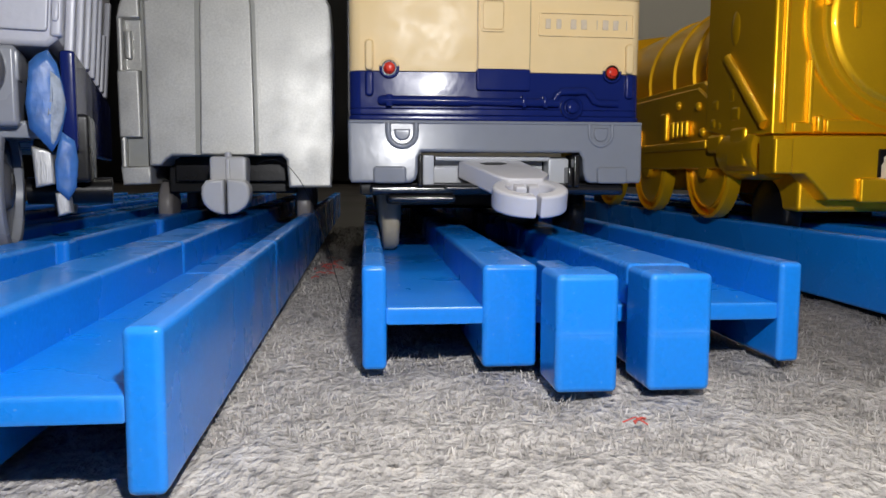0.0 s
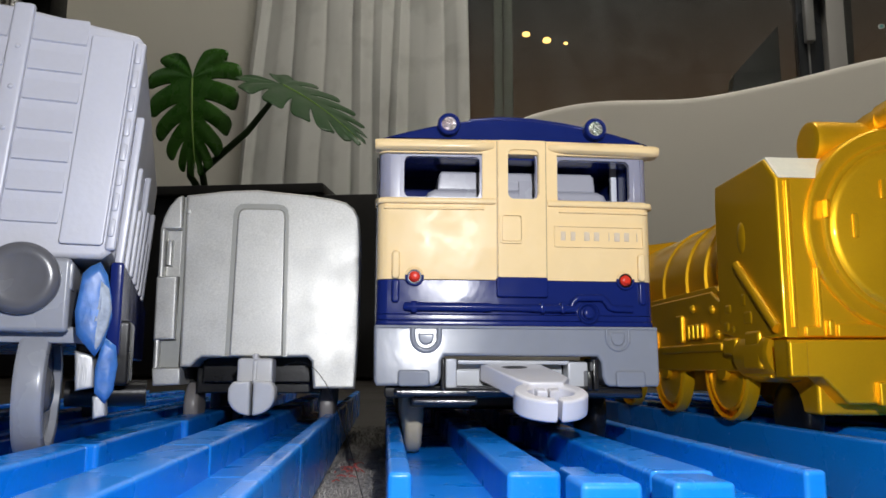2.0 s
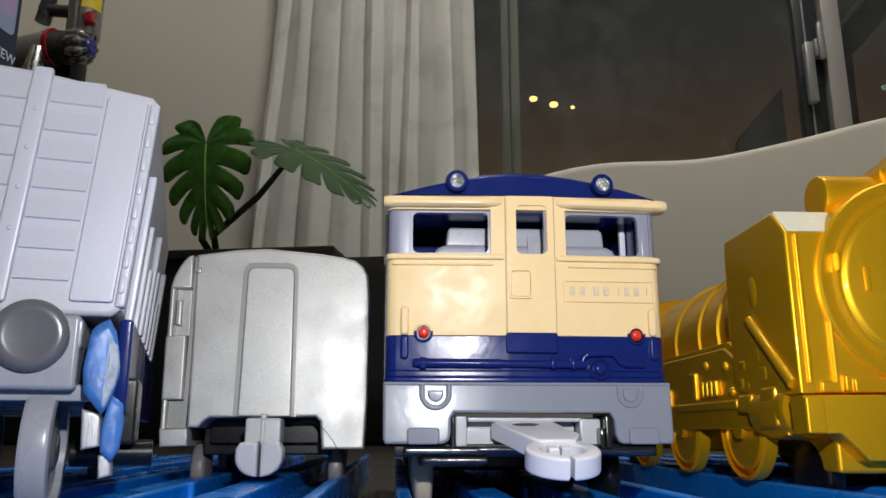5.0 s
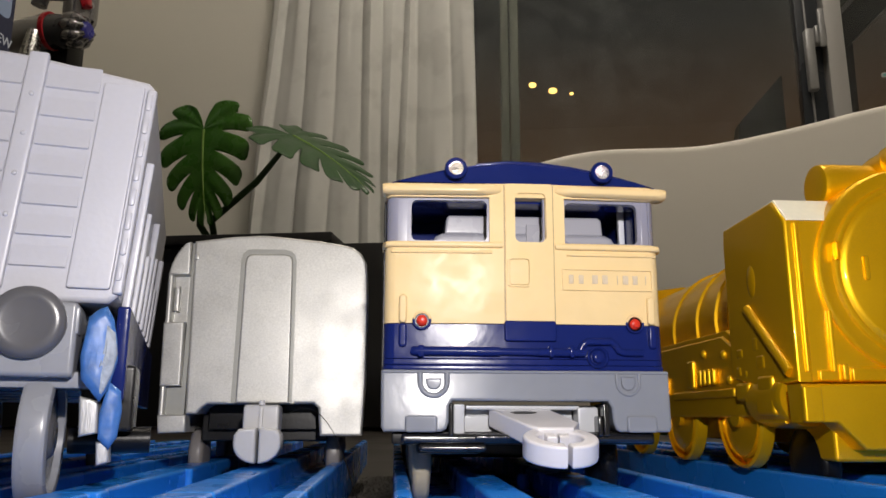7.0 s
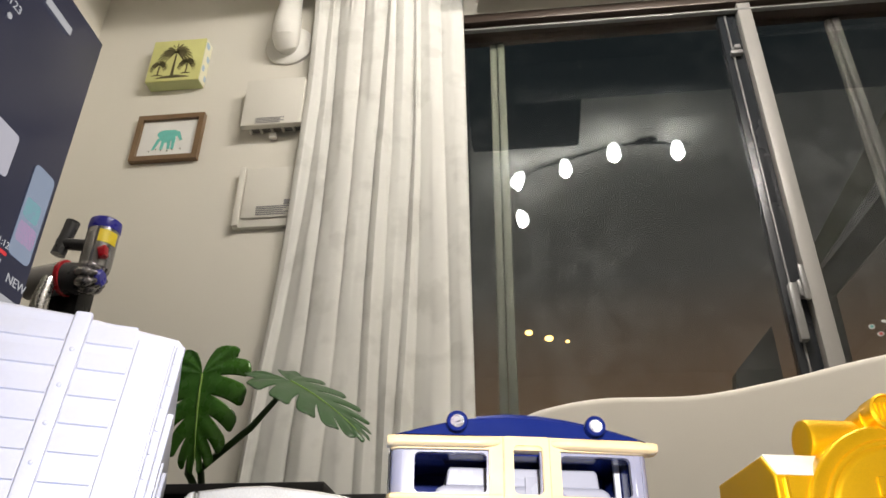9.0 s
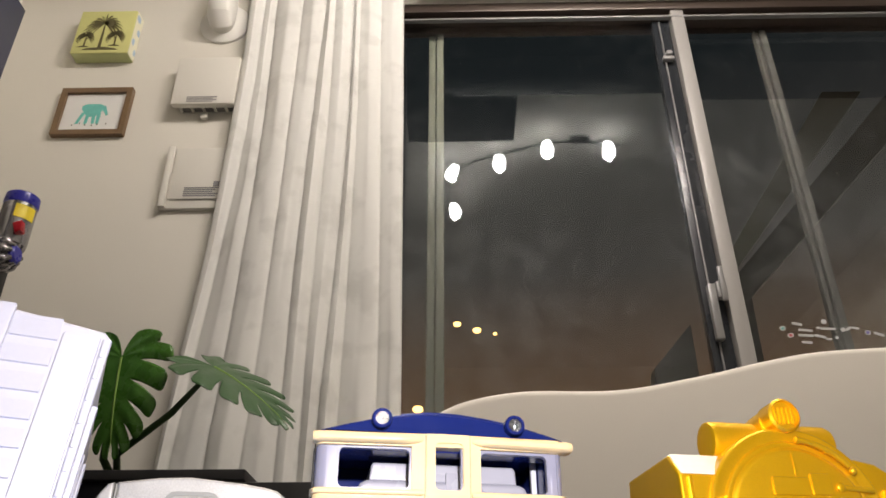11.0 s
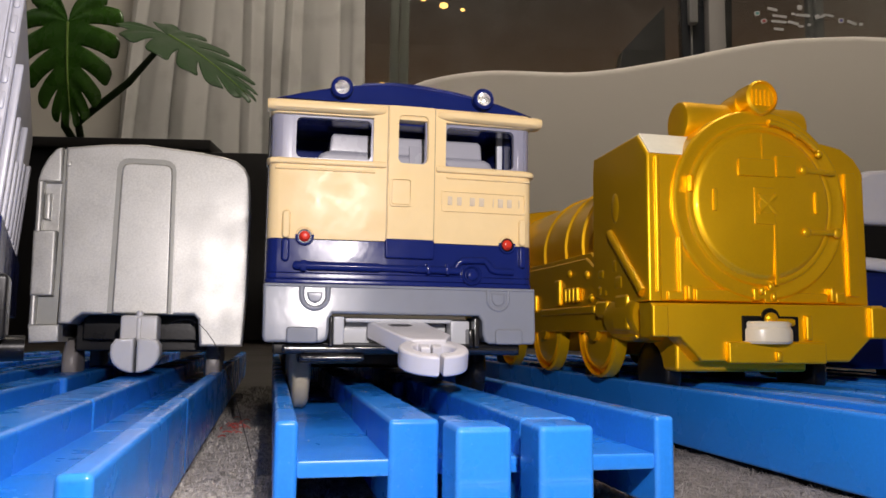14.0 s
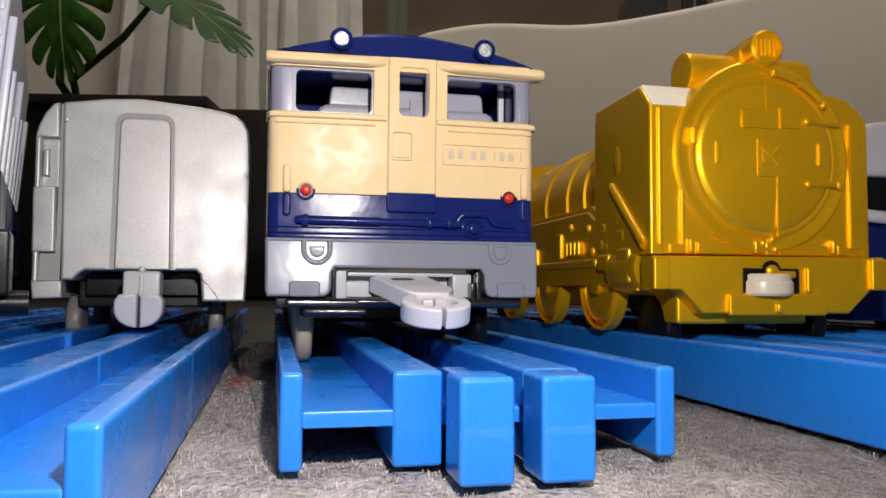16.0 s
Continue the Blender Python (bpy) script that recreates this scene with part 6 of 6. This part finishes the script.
WORNTAPE = surface("worn_tape_backing", (0.33, 0.38, 0.46), 0.45, vary=0.3, scale=300, fine=1500, bump=0.4)
for name, mat, pts, y, dp, sd, lab in (("tape_strip", FOIL, [(-4.2, 28.4), (-3.4, 29.3), (-2.4, 29.8), (-1.6, 28.4), (-1.1, 26.0), (-0.9, 23.6), (-1.6, 20.4), (-2.4, 18.9), (-3.4, 20.2), (-4.4, 21.4), (-4.7, 24.0), (-4.4, 26.4)], -1.1, 0.25, 2, "crumpled blue tape"),
        ("worn_patch", WORNTAPE, [(-2.2, 27.6), (-1.3, 26.8), (-0.85, 24.4), (-1.2, 22.2), (-1.9, 20.2), (-2.5, 19.3), (-2.7, 22.5), (-2.3, 25.0)], -1.35, 0.3, 5, "worn whitish edge of the tape"),
        ("tape_end", FOIL, [(-1.5, 21.2), (-0.2, 20.2), (0.1, 18.0), (-0.2, 15.0), (-1.0, 13.6), (-2.2, 14.8), (-2.3, 17.6)], -0.4, 0.4, 9, "blue tape end")):
    fo = make(name, mat, D, lambda bm: tape(bm, pts, y, dp, sd), lab, smooth=25)
    fo.modifiers.new("thickness", "SOLIDIFY").thickness = 0.0003
make("axle_guard", surface("worn_steel", (0.46, 0.46, 0.46), 0.45, metal=0.5, vary=0.3, scale=400, fine=1800, bump=0.15, stretch=(3.0, 3.0, 0.4)), D, lambda bm: (prism(bm, [(-4.6, 19.6), (-2.5, 19.0), (-2.3, 15.4), (-4.3, 15.0)], -0.2, 4.0, 0.4, 3), prism(bm, [(-2.4, 14.4), (-1.0, 14.6), (-0.8, 12.2), (-2.2, 11.8)], -0.2, 3.0, 0.3, 3)), "worn metal axle guard")
make("axle_box", BLACK, D, lambda bm: (box(bm, -4.8, 1.2, 3, 12, 15.5, 23.4, 0.6), rod(bm, (-6, 7.0, 14.5), (3.2, 7.0, 14.5), 1.6)), "")
for v in (6.5, 80):
    for u in (-8.9, -30):
        rim = make("wheel", GREYWHEEL, D, lambda bm: lathe(bm, [(6.6, -1.2), (7.0, -1.7), (7.9, -1.6), (8.2, -1.1), (8.2, 0.9), (7.95, 1.4), (7.3, 1.65), (6.7, 1.5), (6.5, 0.7)], (u, v, 15.0), "x", 44, False), "grey plastic wheel rim")
        make("wheel_centre", DISC, rim, lambda bm: lathe(bm, [(6.9, -0.9), (6.8, 0.5), (5.6, 0.75), (3.0, 0.6), (2.4, 1.3), (1.6, 1.5), (0.3, 1.5)], (u, v, 15.0), "x", 36), "dark dished wheel centre")

# the wagon stands a little out of plumb
for ob_ in D.children:
    if ob_.name.split(".")[0] in ("body", "front_rib", "front_panel", "front_post", "corner_strip", "side_rib"):
        for v_ in ob_.data.vertices:
            v_.co.x += (v_.co.z - 0.048) * 0.075

# ---------- dark blue and white train beyond the golden one ----------
BT = thing("white_nosed_train", at_rail(108.0, 22.0), "toy train with white roof and dark window band", "toy train")


make("lower_body", NAVY, BT, lambda bm: prism(bm, rounded(-18.6, 18.6, 11, 30, 4, 5), 0, 150, 1.5, 3), "dark blue lower body")
make("window_band", BLACK, BT, lambda bm: prism(bm, rounded(-18.2, 18.2, 28, 44, 3, 5), 3, 150, 1.5, 3), "black window band")
make("roof", WHITE, BT, lambda bm: prism(bm, [(-18.4, 39.5), (-18.2, 44), (-16, 48), (-10, 50.5), (0, 51.5), (10, 50.5), (16, 48), (18.2, 44), (18.4, 39.5)], 1, 150, 1.2, 3), "white roof")
make("stripe", WHITE, BT, lambda bm: tube(bm, [(-18.9, 40, 27), (-18.9, 16, 29.5), (-18.6, 6, 31.0), (-16, 0.5, 31.8), (-8, -0.8, 31.0), (4, -1, 29)], 1.3, 10), "white curved stripe")
for u in (-13, 13):
    wheel(BT, u, 22, 11, 5.6, 3.4, BLACK)

# ---------- dust on the tracks ----------
def dust_mesh(bm):
    rnd_ = random.Random(12)
    lanes = [(-66.0, -64.6, 9.02), (-55.8, -51.6, 9.02), (-43.0, -38.0, 9.02), (-29.2, -27.6, 9.02), (-17.0, -15.6, 9.02), (-15.0, -7.5, 5.42), (-6.8, -2.6, 9.02), (-2.0, 5.3, 5.42), (5.9, 11.1, 9.02), (12, 19, 5.42), (-64, -56.5, 5.42), (-51, -44, 5.42), (-37, -30, 5.42), (45, 46.4, 9.02), (55, 59.4, 9.02)]
    for k in range(1000):
        a, b, z = lanes[k % len(lanes)]
        u, v, r = rnd_.uniform(a, b), -32 + 130 * rnd_.random() ** 1.6, rnd_.uniform(0.015, 0.06)
        q = [bm.verts.new((u + r * math.cos(w) * rnd_.uniform(0.5, 1.8), v + r * math.sin(w), z)) for w in (0.3, 2.4, 4.5)]
        top = bm.verts.new((u, v, z + r))
        for m in range(3):
            bm.faces.new((q[m], q[(m + 1) % 3], top))
        bm.faces.new(q[::-1])


dust = make("dust", surface("pale_dust", (0.55, 0.56, 0.58), 0.9), None, dust_mesh, smooth=0)
dust.matrix_world = at_rail(0, 0)
tagged(dust, "pale dust specks on the blue tracks", "dust", kind="stuff")

# ---------- a stray hair on the track ----------
hair = make("stray_hair", BLACK, None, lambda bm: tube(bm, [(-32 + 14 * s - 2, 24 - 30 * s + 8 * math.sin(3 * s), 18 - 17.0 * s ** 1.6 + 3.4 * math.sin(3.1 * s)) for s in [k / 16 for k in range(17)]], 0.06, 5))
hair.matrix_world = at_rail(0, 0)
tagged(hair, "fine dark stray hair lying over the track", "hair")

# ---------- red lint on the rug ----------
def lint_mesh(bm):
    rnd_ = random.Random(21)
    for k in range(26):
        u, v = (-24.0 + rnd_.gauss(0, 1.2), 37.0 + rnd_.gauss(0, 6.0)) if k < 23 else (1.4 + rnd_.gauss(0, 0.5), -50.8 + rnd_.gauss(0, 0.4))
        a, b = rnd_.uniform(0, math.tau), rnd_.uniform(0.3, 0.9)
        tube(bm, [(u - b * math.cos(a), v - b * math.sin(a), 0.05), (u, v, 0.25 + 0.2 * rnd_.random()), (u + b * math.cos(a + 0.6), v + b * math.sin(a + 0.6), 0.1)], rnd_.uniform(0.05, 0.11), 5)


lint = make("red_lint", surface("red_lint_fibre", (0.42, 0.06, 0.045), 0.8, vary=0.2), None, lint_mesh)
lint.matrix_world = at_rail(0, 0)
tagged(lint, "tiny red lint fibres on the grey rug", "lint", kind="stuff")
